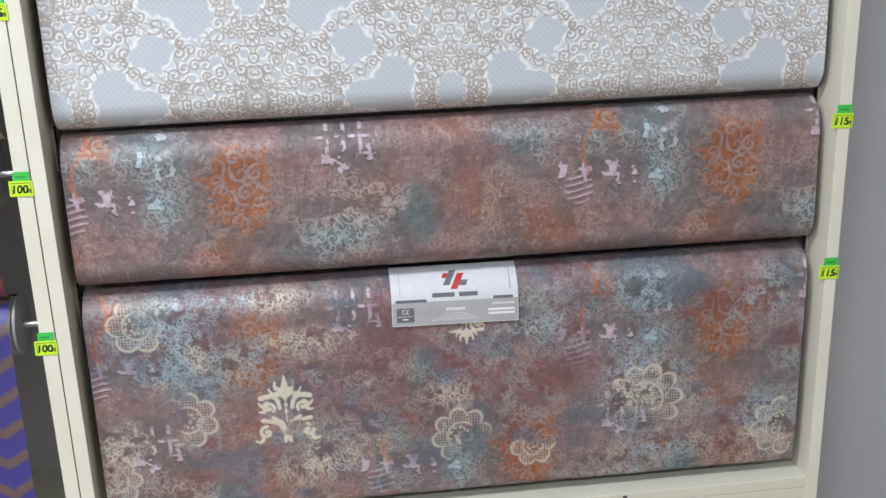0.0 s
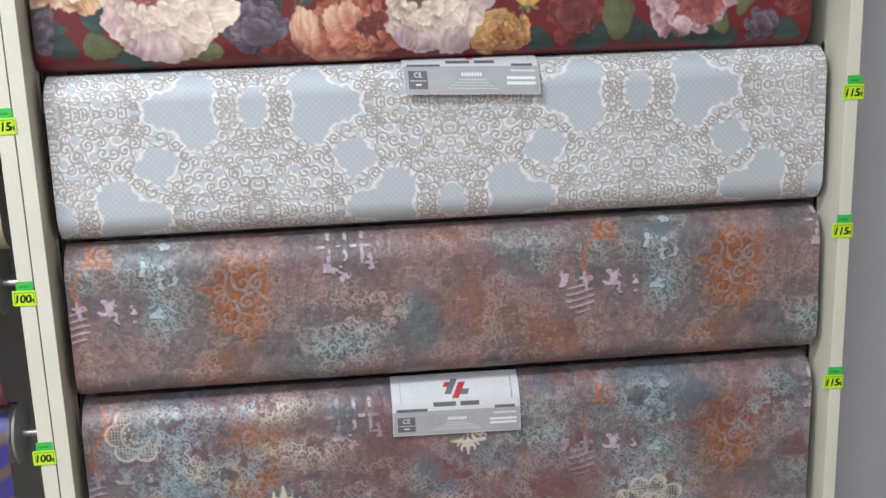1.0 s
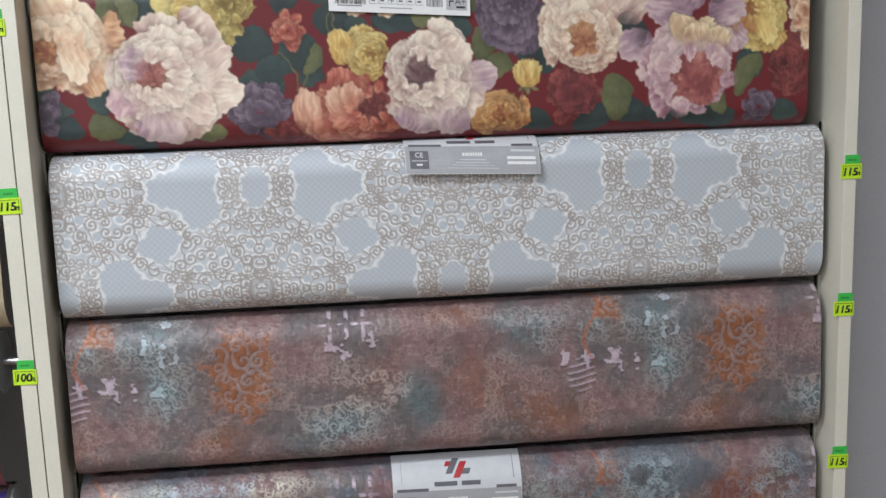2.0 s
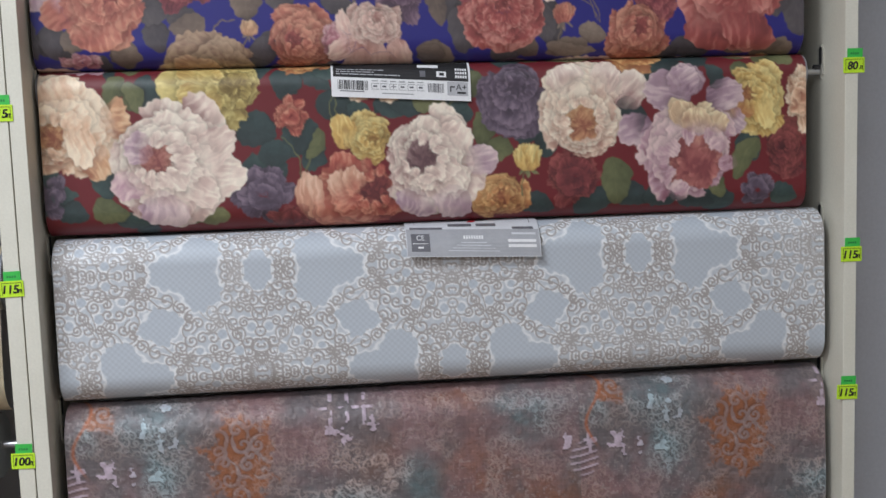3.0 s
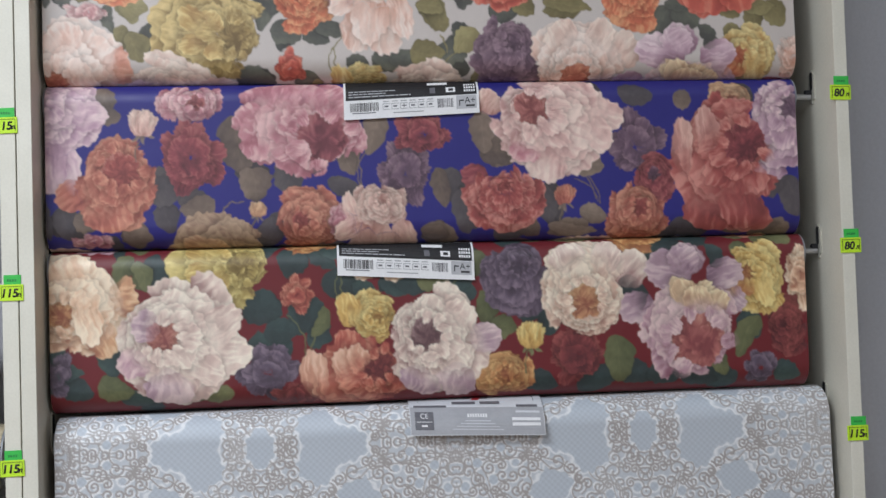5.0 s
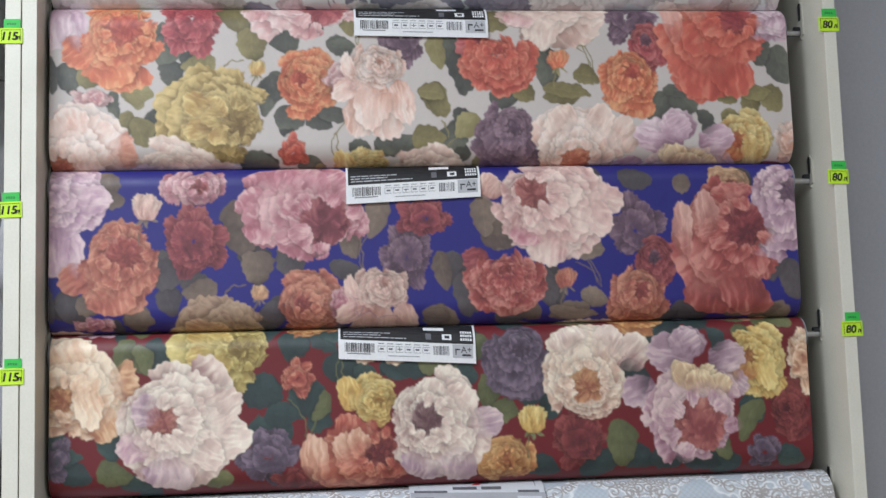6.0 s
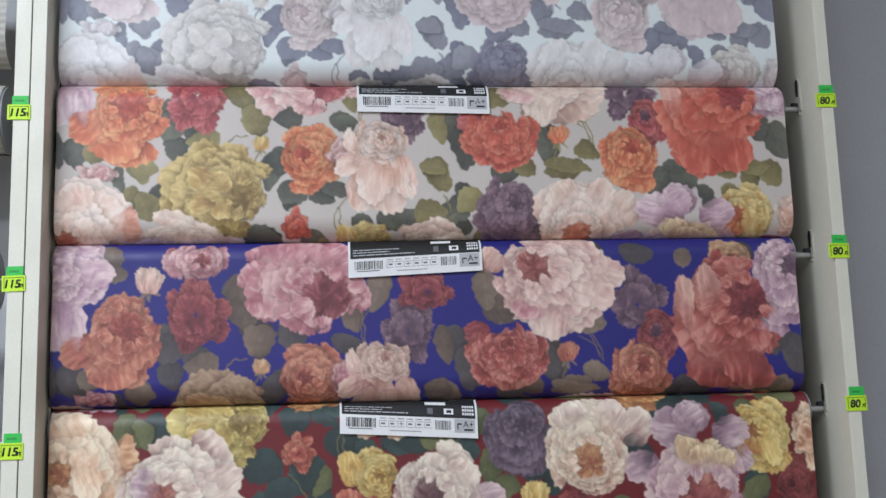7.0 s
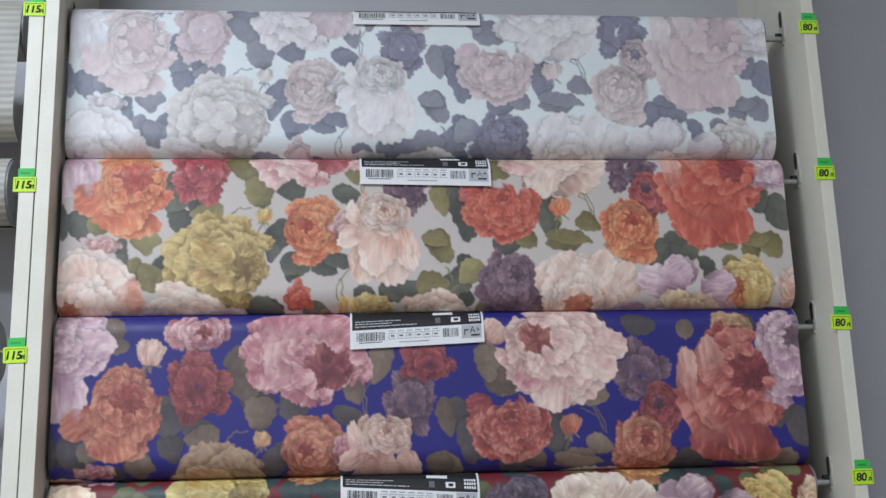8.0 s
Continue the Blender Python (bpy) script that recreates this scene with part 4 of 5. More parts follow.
def palmette(U, V, u, v, k, sign):
    x, y = np.abs(U - u) / k, (V - v) * sign / k
    return PALMETTE.sample(x, y)[..., 0] * (x < 0.059) * (np.abs(y) < 0.074)


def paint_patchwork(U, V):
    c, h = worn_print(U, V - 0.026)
    c2, h2 = worn_print(U + 0.31, V - 0.22)
    low = step(0.19, 0.26, V + 0.05 * (fbm(U, V, 12, 12, 141) - 0.5))[..., None]
    c, h = c * (1 - low) + c2 * low, h * (1 - low[..., 0]) + h2 * low[..., 0]
    plum = fbm(U, V, 11, 13, 151)
    c = c + (lin(118, 78, 88) - c) * (0.55 * step(0.52, 0.72, plum))[..., None]
    c = c + (lin(92, 108, 122) - c) * (0.55 * step(0.55, 0.7, fbm(U, V, 13, 17, 161)))[..., None]
    cream, ice = lin(216, 210, 194), lin(174, 192, 204)
    # bands and clouds of fine lace
    f = fbm(U + 0.01 * np.sin(V * 160), V + 0.01 * np.sin(U * 160), 95, 95, 171, 2)
    web = np.maximum(0.9 * tiled(FINE, U * 1.1, V * 1.1, 0.24, 0.20), 0.85 * np.exp(-((np.abs((f * 8) % 1 - 0.5) - 0.25) / 0.09) ** 2))
    cloud = sum(w * np.exp(-(((U - u) / a) ** 2) - ((V - v) / b) ** 2) for w, u, v, a, b in (
        (1, 0.257, 0.047, 0.07, 0.018), (0.9, 0.31, 0.116, 0.06, 0.02), (0.9, 0.653, 0.123, 0.06, 0.018), (0.9, 0.825, 0.08, 0.04, 0.04), (0.7, 0.12, 0.10, 0.05, 0.04),
        (1, 0.837, 0.235, 0.07, 0.06), (0.7, 0.18, 0.15, 0.09, 0.04), (0.7, 0.02, 0.30, 0.04, 0.06), (0.8, 0.53, 0.22, 0.05, 0.03), (0.8, 0.30, 0.33, 0.06, 0.03), (0.6, 0.86, 0.345, 0.06, 0.012), (0.8, 1.03, 0.09, 0.04, 0.05), (0.9, 1.03, 0.30, 0.05, 0.05), (0.5, 0.38, 0.27, 0.08, 0.05)))
    cloud = np.clip(cloud + 0.35 * step(0.50, 0.66, fbm(U, V, 17, 20, 181)), 0, 1)
    tone = step(0.4, 0.6, fbm(U, V, 9, 9, 191))[..., None]
    c = c + (ice + (cream - ice) * tone - c) * (web * cloud * step(0.28, 0.46, fbm(U, V, 70, 70, 247, 2)) * 0.95)[..., None]
    c = c * (1 - 0.35 * cloud * (1 - web))[..., None]
    marks = np.zeros_like(U)
    for u, v, r, n, seed in ((0.074, 0.076, 0.044, 6, 201), (0.132, 0.232, 0.046, 7, 207), (0.544, 0.294, 0.048, 8, 213), (0.656, 0.322, 0.036, 6, 219), (0.835, 0.259, 0.062, 10, 225), (1.061, 0.325, 0.052, 8, 231), (0.016, 0.325, 0.040, 7, 237)):
        marks = np.maximum(marks, rosette(U, V, u, v, r, n, seed))
    pal = np.maximum(palmette(U, V, 0.278, 0.226, 0.92, 1), palmette(U, V, 0.555, 0.105, 0.62, -1))
    pal = pal * step(0.2, 0.36, fbm(U, V, 40, 40, 243, 2))
    c = c + (cream - c) * np.clip(marks * 0.8, 0, 1)[..., None]
    c = c + (cream * 1.03 - c) * np.clip(pal * 0.95, 0, 1)[..., None]
    return c, h + 0.00035 * web * cloud + 0.00022 * np.maximum(marks, pal)


# the neighbouring rack's prints
def paint_zigzag(U, V):
    w = np.abs(((U * 7 + 0.35) % 1) - 0.5) * 0.09
    band = np.abs(((V + w) % 0.05) - 0.025)
    k = step(0.0095, 0.0075, band + 0.002 * (vnoise(U, V, 200, 200, 7) - 0.5))[..., None]
    a, b = lin(64, 60, 134), lin(104, 86, 84)
    return (a + (b - a) * k) * (0.86 + 0.28 * fbm(U, V, 200, 200, 9))[..., None], 0.0002 * k[..., 0]


def tinted(c, a, fu, fv):
    return lambda U, V: (lin(*c) * (1 - a + 2 * a * fbm(U, V, fu, fv, 17))[..., None], np.zeros_like(U))


def paint_ribbed(U, V):
    k = 0.5 + 0.5 * np.sin(V * 6.283 / 0.011)
    return lin(178, 176, 168) * (0.72 + 0.3 * k + 0.14 * (fbm(U, V, 30, 300, 19) - 0.5))[..., None], 0.0012 * k
# ---- the rolls ----
AXIS_Y = 1.0766
STEP = 0.0014


def profile(zc, r, zb, lean, curl):
    """The sheet's section from behind the roll's top over its front and down to the curled lower edge."""
    pts = [(AXIS_Y - r * math.sin(a), zc + r * math.cos(a)) for a in np.linspace(-1.2, math.pi / 2, 40)]
    y0, y1, z1 = AXIS_Y - r, AXIS_Y - r - lean, zb + curl
    for s in np.linspace(0, 1, 40)[1:]:
        pts.append((y0 + (y1 - y0) * (s * s * (3 - 2 * s)), zc + (z1 - zc) * s))
    for a in np.linspace(0, math.pi / 2 if curl > 0.012 else 0.9, 20)[1:]:
        pts.append((y1 + curl * (1 - math.cos(a)), z1 - curl * math.sin(a)))
    p = np.array(pts)
    s = np.concatenate([[0], np.cumsum(np.hypot(*np.diff(p, axis=0).T))])
    return p, s


def sheet_mesh(name, x0, x1, prof, paint, material, seed, pitch=STEP):
    """The printed sheet as a fine grid that carries its print as colour and its embossing as relief."""
    p, s = prof
    nu, nv = int((x1 - x0) / pitch), int(s[-1] / pitch)
    u, v = np.linspace(0, x1 - x0, nu), np.linspace(0, s[-1], nv)
    y, z = np.interp(v, s, p[:, 0]), np.interp(v, s, p[:, 1])
    ty, tz = np.gradient(y, v), np.gradient(z, v)
    ln = np.hypot(ty, tz)
    ny, nz = tz / ln, -ty / ln  # outwards, towards the room
    start = 1.2 * (AXIS_Y - p[:40, 0].min())
    U, V = np.meshgrid(u, v)
    color, relief = paint(U, V - start)
    rng = np.random.default_rng(seed)
    wave = np.zeros_like(U)
    for k in range(5):
        a, b, ph = rng.uniform(2, 9), rng.uniform(3, 14), rng.uniform(0, 6.3)
        wave += np.sin(a * U + b * V + ph) * 0.00012
    d = relief + wave
    co = np.empty((nv, nu, 3), np.float32)
    co[..., 0] = x0 + U
    co[..., 1] = y[:, None] + ny[:, None] * d
    co[..., 2] = z[:, None] + nz[:, None] * d
    i = np.arange(nv * nu).reshape(nv, nu)
    quads = np.stack([i[:-1, :-1], i[1:, :-1], i[1:, 1:], i[:-1, 1:]], -1).reshape(-1, 4)
    me = bpy.data.meshes.new(name)
    me.vertices.add(nv * nu)
    me.vertices.foreach_set("co", co.ravel())
    me.loops.add(quads.size)
    me.loops.foreach_set("vertex_index", quads.ravel().astype(np.int32))
    me.polygons.add(len(quads))
    me.polygons.foreach_set("loop_start", np.arange(0, quads.size, 4, dtype=np.int32))
    me.polygons.foreach_set("use_smooth", np.ones(len(quads), bool))
    me.update(calc_edges=True)
    at = me.color_attributes.new("print", "FLOAT_COLOR", "POINT")
    rgba = np.ones((nv * nu, 4), np.float32)
    rgba[:, :3] = color.reshape(-1, 3)
    at.data.foreach_set("color", rgba.ravel())
    uv = me.uv_layers.new(name="paper")
    flat = np.stack([U, V], -1).reshape(-1, 2)[quads.ravel()]
    uv.data.foreach_set("uv", flat.astype(np.float32).ravel())
    me.materials.append(material)
    return me


def wallpaper_roll(label, x0, x1, zc, r, zb, lean, curl, paint, material, slope, seed):
    ob = thing("wallpaper_roll", ((x0 + x1) / 2, AXIS_Y, zc), label, "wallpaper roll", "wallpaper rolls in the rack")
    prof = profile(zc, r, zb, lean, curl)
    me = sheet_mesh("paper_sheet", x0, x1, prof, paint, material, seed)
    me.transform(Matrix.Translation(-Vector(ob.location)))
    sheet = new("paper_sheet", me)
    sheet.parent = ob
    bm = rod((x0 + 0.002, AXIS_Y, zc), (x1 - 0.002, AXIS_Y, zc), r - 0.0025, 40)
    part("rolled_paper", local(bm, ob), MAT_BACKING, ob, "pale wound paper backing", True)
    for s, e in ((x0, -1), (x1, 1)):
        bm = rod((s - 0.001 * e, AXIS_Y, zc), (s + 0.003 * e, AXIS_Y, zc), min(r * 0.97, 0.032), 36)
        part("end_cap", local(bm, ob), MAT_CAP, ob, "grey plastic end cap")
    ob.rotation_euler.y = -slope
    return ob, prof




def paper(name, rough, spec, metal=0.0, fine=900, bump=0.1):
    m = Mat(name, (0.5, 0.5, 0.5), rough, metal)
    a = m.t.nodes.new("ShaderNodeAttribute")
    a.attribute_name = "print"
    grain = m.noise(fine, 3)
    m.base(m.mix(a.outputs[0], m.ramp(grain, (0.3, (0.88, 0.88, 0.88)), (0.7, (1, 1, 1))), 0.6, "MULTIPLY"))
    m.b.inputs["Specular IOR Level"].default_value = spec
    m.rough(m.range(m.noise(40), rough - 0.06, rough + 0.08))
    m.bump(grain, bump, 0.0004)
    return m


MAT_MATTE = paper("matte_printed_paper", 0.50, 0.5).m
MAT_VINYL = paper("embossed_metallic_vinyl", 0.46, 0.5, 0.10).m
MAT_DAMASK = paper("embossed_pearl_vinyl", 0.52, 0.4, 0.03).m

SHEETS = [
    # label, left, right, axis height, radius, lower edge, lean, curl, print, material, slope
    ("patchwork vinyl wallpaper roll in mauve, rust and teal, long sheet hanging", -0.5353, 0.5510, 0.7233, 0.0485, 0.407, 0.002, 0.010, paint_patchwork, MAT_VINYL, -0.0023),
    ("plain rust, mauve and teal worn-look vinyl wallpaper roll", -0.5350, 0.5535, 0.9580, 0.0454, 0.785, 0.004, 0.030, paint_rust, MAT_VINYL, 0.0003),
    ("grey and white damask vinyl wallpaper roll with scroll lattice", -0.5360, 0.5535, 1.1970, 0.0397, 1.012, 0.004, 0.036, paint_damask, MAT_DAMASK, 0.0007),
    ("dark red floral paper wallpaper roll with large roses", -0.5417, 0.5306, 1.4359, 0.0276, 1.240, 0.002, 0.034, paint_red, MAT_MATTE, -0.0024),
    ("royal blue floral paper wallpaper roll with large roses", -0.5424, 0.5260, 1.6658, 0.0296, 1.463, 0.002, 0.034, paint_blue, MAT_MATTE, -0.0025),
    ("cream floral paper wallpaper roll with orange and yellow roses", -0.5412, 0.5268, 1.8941, 0.0347, 1.692, 0.002, 0.034, paint_cream, MAT_MATTE, -0.0016),
    ("white and lavender grey floral paper wallpaper roll", -0.5414, 0.5220, 2.1331, 0.0340, 1.926, 0.002, 0.034, paint_white, MAT_MATTE, -0.0011),
]
ROLLS = [wallpaper_roll(*row, seed=11 + i) for i, row in enumerate(SHEETS)]

# ---- labels wound round the rolls ----
MAT_WHITE = worn("white_label_paper", (0.87, 0.88, 0.89), (0.83, 0.84, 0.86), 30, (0.35, 0.5), bump=0.05)
MAT_SILVER = worn("silver_label_paper", (0.44, 0.45, 0.48), (0.39, 0.40, 0.43), 30, (0.3, 0.42), bump=0.05)
MAT_PEARL = worn("pearl_label_paper", (0.70, 0.72, 0.76), (0.64, 0.66, 0.70), 25, (0.28, 0.4), bump=0.05)
MAT_RED = worn("red_ink", (0.52, 0.035, 0.045), (0.46, 0.03, 0.04), 90, (0.4, 0.5), bump=0)
MAT_GREY_INK = worn("grey_ink", (0.13, 0.13, 0.15), (0.16, 0.16, 0.18), 90, (0.4, 0.5), bump=0)
MAT_GRADE = worn("grey_print_field", (0.52, 0.53, 0.56), (0.48, 0.49, 0.52), 60, (0.4, 0.5), bump=0)
MAT_PALE_INK = worn("pale_ink", (0.36, 0.37, 0.39), (0.32, 0.33, 0.35), 90, (0.4, 0.5), bump=0)


def words(text, size, bold=0.0, shear=0.0):
    """The triangles of a word in the built-in font, centred on its middle."""
    cu = bpy.data.curves.new("word", "FONT")
    cu.body, cu.size, cu.align_x, cu.align_y, cu.offset, cu.shear = text, size, "CENTER", "CENTER", bold, shear
    ob = bpy.data.objects.new("word", cu)
    scene.collection.objects.link(ob)
    me = bpy.data.meshes.new_from_object(ob.evaluated_get(bpy.context.evaluated_depsgraph_get()))
    bm = bmesh.new()
    bm.from_mesh(me)
    bpy.data.objects.remove(ob)
    bpy.data.meshes.remove(me)
    return bm


class Wrap:
    """Lays flat pieces on a roll's sheet: a across, b down from the label's upper left corner."""

    def __init__(self, roll, x0, r, prof, u, v, tilt):
        self.roll, self.x0, self.r, self.prof, self.u, self.v, self.tilt, self.stand = roll, x0, r, prof, u, v, tilt, 0.0

    def place(self, a, b, lift):
        u, v = self.u + a, self.v + b + a * self.tilt
        p, s = self.prof
        w = v + 1.2 * self.r
        y, z = np.interp(w, s, p[:, 0]), np.interp(w, s, p[:, 1])
        y2, z2 = np.interp(w + 0.001, s, p[:, 0]), np.interp(w + 0.001, s, p[:, 1])
        t = Vector((0, y2 - y, z2 - z)).normalized()
        n = Vector((0, t.z, -t.y))
        return Vector((self.x0 + u, y, z)) + n * (lift + self.stand * max(0.0, b) ** 2) - Vector(self.roll.location)

    def lay(self, name, bm, material, parent, lift, thick=0.0):
        for q in bm.verts:
            q.co = self.place(q.co.x, q.co.y, lift + q.co.z)
        return part(name, bm, material, parent)

    def patch(self, name, a0, a1, b0, b1, material, parent, lift, thick=0.0003):
        bm = bmesh.new()
        rows = max(2, int((b1 - b0) / 0.004) + 1)
        vs = [[bm.verts.new((a, b0 + (b1 - b0) * k / (rows - 1), e)) for e in (0, thick) for a in (a0, a1)] for k in range(rows)]
        for p, q in zip(vs, vs[1:]):
            for i, j in ((2, 3), (1, 0), (0, 2), (3, 1)):
                bm.faces.new((p[i], p[j], q[j], q[i]))
        bm.faces.new((vs[0][0], vs[0][1], vs[0][3], vs[0][2]))
        bm.faces.new((vs[-1][2], vs[-1][3], vs[-1][1], vs[-1][0]))
        bmesh.ops.recalc_face_normals(bm, faces=bm.faces)
        return self.lay(name, bm, material, parent, lift)

    def bars(self, name, spans, material, parent, lift):
        bm = bmesh.new()
        for a0, a1, b0, b1 in spans:
            n = max(1, int((b1 - b0) / 0.004))
            rows = [[bm.verts.new((a, b0 + (b1 - b0) * k / n, 0)) for a in (a0, a1)] for k in range(n + 1)]
            for p, q in zip(rows, rows[1:]):
                bm.faces.new((p[0], q[0], q[1], p[1]))
        return self.lay(name, bm, material, parent, lift)

    def word(self, name, text, a, b, size, material, parent, lift):
        bm = words(text, size)
        for q in bm.verts:
            q.co = Vector((a + q.co.x, b - q.co.y, 0))
        return self.lay(name, bm, material, parent, lift)


def barcode(a, b, w, h, seed):
    rng = random.Random(seed)
    out, x = [], a
    while x < a + w:
        k = rng.choice((0.0006, 0.0009, 0.0015))
        out.append((x, x + k, b, b + h))
        x += k + rng.choice((0.0006, 0.0009, 0.0013))
    return out


def shape_label(roll, prof, i, u, v, w, h, tilt):
    """The black and white data label of the flower papers."""
    x0, r = SHEETS[i][1], SHEETS[i][4]
    wr = Wrap(roll, x0, r, prof, u, v, tilt)
    wr.stand = 0.7
    lab = wr.patch("label", 0, w, 0, h, MAT_WHITE, roll, 0.0013)
    tagged(lab, "white paper data label with black head band")
    e = 0.0017
    split = h - 0.027
    wr.patch("head_band", 0.003, w - 0.003, 0.001, split, MAT_INK, lab, e, 0.0001)
    e += 0.00025
    rng = random.Random(7)
    for k in range(3):
        spans, x, end = [], 0.007, 0.007 + (0.066, 0.052, 0.088)[k]
        while x < end:
            wide = rng.uniform(0.004, 0.013)
            spans.append((x, min(end, x + wide), split - 0.0125 + 0.0037 * k, split - 0.0111 + 0.0037 * k))
            x += wide + 0.0014
        wr.bars("text_line", spans, MAT_GRADE, lab, e)
    wr.bars("pale_block", [(w * 0.62, w * 0.77, split - 0.024, split - 0.018)], MAT_WHITE, lab, e)
    wr.bars("emblem", [(w * 0.635, w * 0.675, split - 0.013, split - 0.004)], MAT_GREY_INK, lab, e)
    wr.bars("emblem", [(w * 0.755, w * 0.825, split - 0.0125, split - 0.0045)], MAT_WHITE, lab, e)
    wr.bars("emblem", [(w * 0.775, w * 0.81, split - 0.0105, split - 0.0065)], MAT_INK, lab, e + 0.0001)
    wr.bars("code_block", [(w * 0.89 + 0.0034 * q, w * 0.89 + 0.0034 * q + 0.0024, split - 0.018 + 0.0052 * k, split - 0.0145 + 0.0052 * k) for q in range(5) for k in range(3)], MAT_WHITE, lab, e)
    wr.bars("barcode", barcode(0.009, split + 0.004, 0.040, 0.0125, i), MAT_INK, lab, e)
    wr.bars("barcode", barcode(w * 0.69, split + 0.004, 0.022, 0.0125, i + 20), MAT_GREY_INK, lab, e)
    wr.bars("text_line", [(0.012, 0.045, split + 0.018, split + 0.0192)], MAT_GREY_INK, lab, e)
    for k in range(6):
        a = w * (0.285 + 0.065 * k)
        wr.bars("symbol_frame", [(a, a + 0.0105, split + 0.0065, split + 0.0072), (a, a + 0.0105, split + 0.0145, split + 0.0152), (a, a + 0.0006, split + 0.0065, split + 0.015), (a + 0.0005, a + 0.009, split + 0.003, split + 0.0041)], MAT_PALE_INK, lab, e)
        wr.bars("symbol", [(a + 0.0025, a + 0.008, split + 0.0095, split + 0.0118)] if k != 2 else [(a + 0.002, a + 0.009, split + 0.0100, split + 0.0110), (a + 0.0048, a + 0.0058, split + 0.0078, split + 0.0132)], MAT_GREY_INK, lab, e)
    wr.bars("text_line", [(w * 0.36, w * 0.585, split + 0.0195, split + 0.0207)], MAT_PALE_INK, lab, e)
    wr.bars("grade_box", [(w * 0.83, w - 0.004, split + 0.001, split + 0.020)], MAT_GRADE, lab, e)
    wr.bars("symbol", [(w * 0.85, w * 0.885, split + 0.007, split + 0.009), (w * 0.85, w * 0.858, split + 0.007, split + 0.0155)], MAT_INK, lab, e + 0.0001)
    wr.word("grade", "A+", w * 0.932, split + 0.0085, 0.0125, MAT_INK, lab, e + 0.0001)
    wr.bars("text_line", [(w * 0.90, w * 0.965, split + 0.0145, split + 0.0172)], MAT_INK, lab, e + 0.0001)


def silver_label(roll, prof, i, u, v, w, h, tilt):
    """The pearl and silver maker's label of the vinyls."""
    x0, r = SHEETS[i][1], SHEETS[i][4]
    wr = Wrap(roll, x0, r, prof, u, v, tilt)
    wr.stand = 1.2 if i == 2 else 0.35
    lab = wr.patch("label", 0, w, 0, h, MAT_PEARL, roll, 0.0016, 0.0004)
    tagged(lab, "pearl and silver paper label with red emblem")
    e = 0.0021
    band = h - 0.036
    wr.patch("silver_band", 0.001, w - 0.001, band, h - 0.001, MAT_SILVER, lab, e, 0.0001)
    wr.patch("head_band", 0.0, w, -0.004, 0.001, MAT_INK, lab, e, 0.0001)
    e += 0.00025

    def slab(a, b, wd, ht, slant):
        bm = bmesh.new()
        n = max(2, int(ht / 0.003))
        rows = [[bm.verts.new((a + slant * (1 - k / n) + q, b + ht * k / n, 0)) for q in (0, wd)] for k in range(n + 1)]
        for p, q in zip(rows, rows[1:]):
            bm.faces.new((p[0], q[0], q[1], p[1]))
        return bm

    m, top = w * 0.5, band - 0.046
    wr.lay("emblem", slab(m - 0.017, top, 0.010, 0.024, 0.012), MAT_GREY_INK, lab, e)
    wr.lay("emblem", slab(m - 0.006, top + 0.006, 0.010, 0.024, 0.012), MAT_RED, lab, e)
    wr.lay("emblem", slab(m - 0.018, top + 0.005, 0.011, 0.008, 0.003), MAT_RED, lab, e - 0.0001)
    wr.lay("emblem", slab(m + 0.006, top + 0.017, 0.012, 0.008, 0.003), MAT_GREY_INK, lab, e - 0.0001)
    wr.bars("name_bar", [(m - 0.034, m - 0.0005, top + 0.0345, top + 0.0405), (m + 0.006, m + 0.034, top + 0.0345, top + 0.0405)], MAT_GREY_INK, lab, e)
    wr.bars("text_line", [(0.006, 0.052, band - 0.0035, band + 0.0005)], MAT_GREY_INK, lab, e)
    wr.bars("text_line", [(w - 0.038, w - 0.008, band - 0.004, band)], MAT_GREY_INK, lab, e)
    wr.bars("fine_rule", [(0.013, 0.0136, 0.012, band - 0.010)], MAT_PALE_INK, lab, e)
    wr.bars("fine_rule", [(w - 0.012, w - 0.0112, 0.012, band - 0.012)], MAT_GREY_INK, lab, e)
    wr.bars("mark_box", [(0.007, 0.033, band + 0.008, band + 0.030)], MAT_GREY_INK, lab, e)
    wr.word("mark", "CE", 0.020, band + 0.014, 0.0095, MAT_WHITE, lab, e + 0.0002)
    wr.bars("text_line", [(0.009, 0.031, band + 0.0205, band + 0.0212), (0.016, 0.024, band + 0.0245, band + 0.0262)], MAT_WHITE, lab, e + 0.0002)
    wr.bars("text_line", [(m - 0.014 + 0.0036 * k, m - 0.0115 + 0.0036 * k, band + 0.010, band + 0.0145) for k in range(8)], MAT_WHITE, lab, e)
    for k in range(4):
        q = 0.018 + 0.006 * k
        wr.bars("text_line", [(m - q, m + q, band + 0.0185 + 0.0032 * k, band + 0.0195 + 0.0032 * k)], MAT_PEARL, lab, e)
    wr.bars("text_line", [(w - 0.040, w - 0.006, band + 0.0055, band + 0.0085)], MAT_PEARL, lab, e)
    for k in range(2):
        wr.bars("text_line", [(w - 0.046, w - 0.006, band + 0.0145 + 0.006 * k, band + 0.0180 + 0.006 * k)], MAT_WHITE, lab, e)


def label_on(i, make, u, v, w, h, tilt):
    make(*ROLLS[i], i, u, v, w, h, tilt)


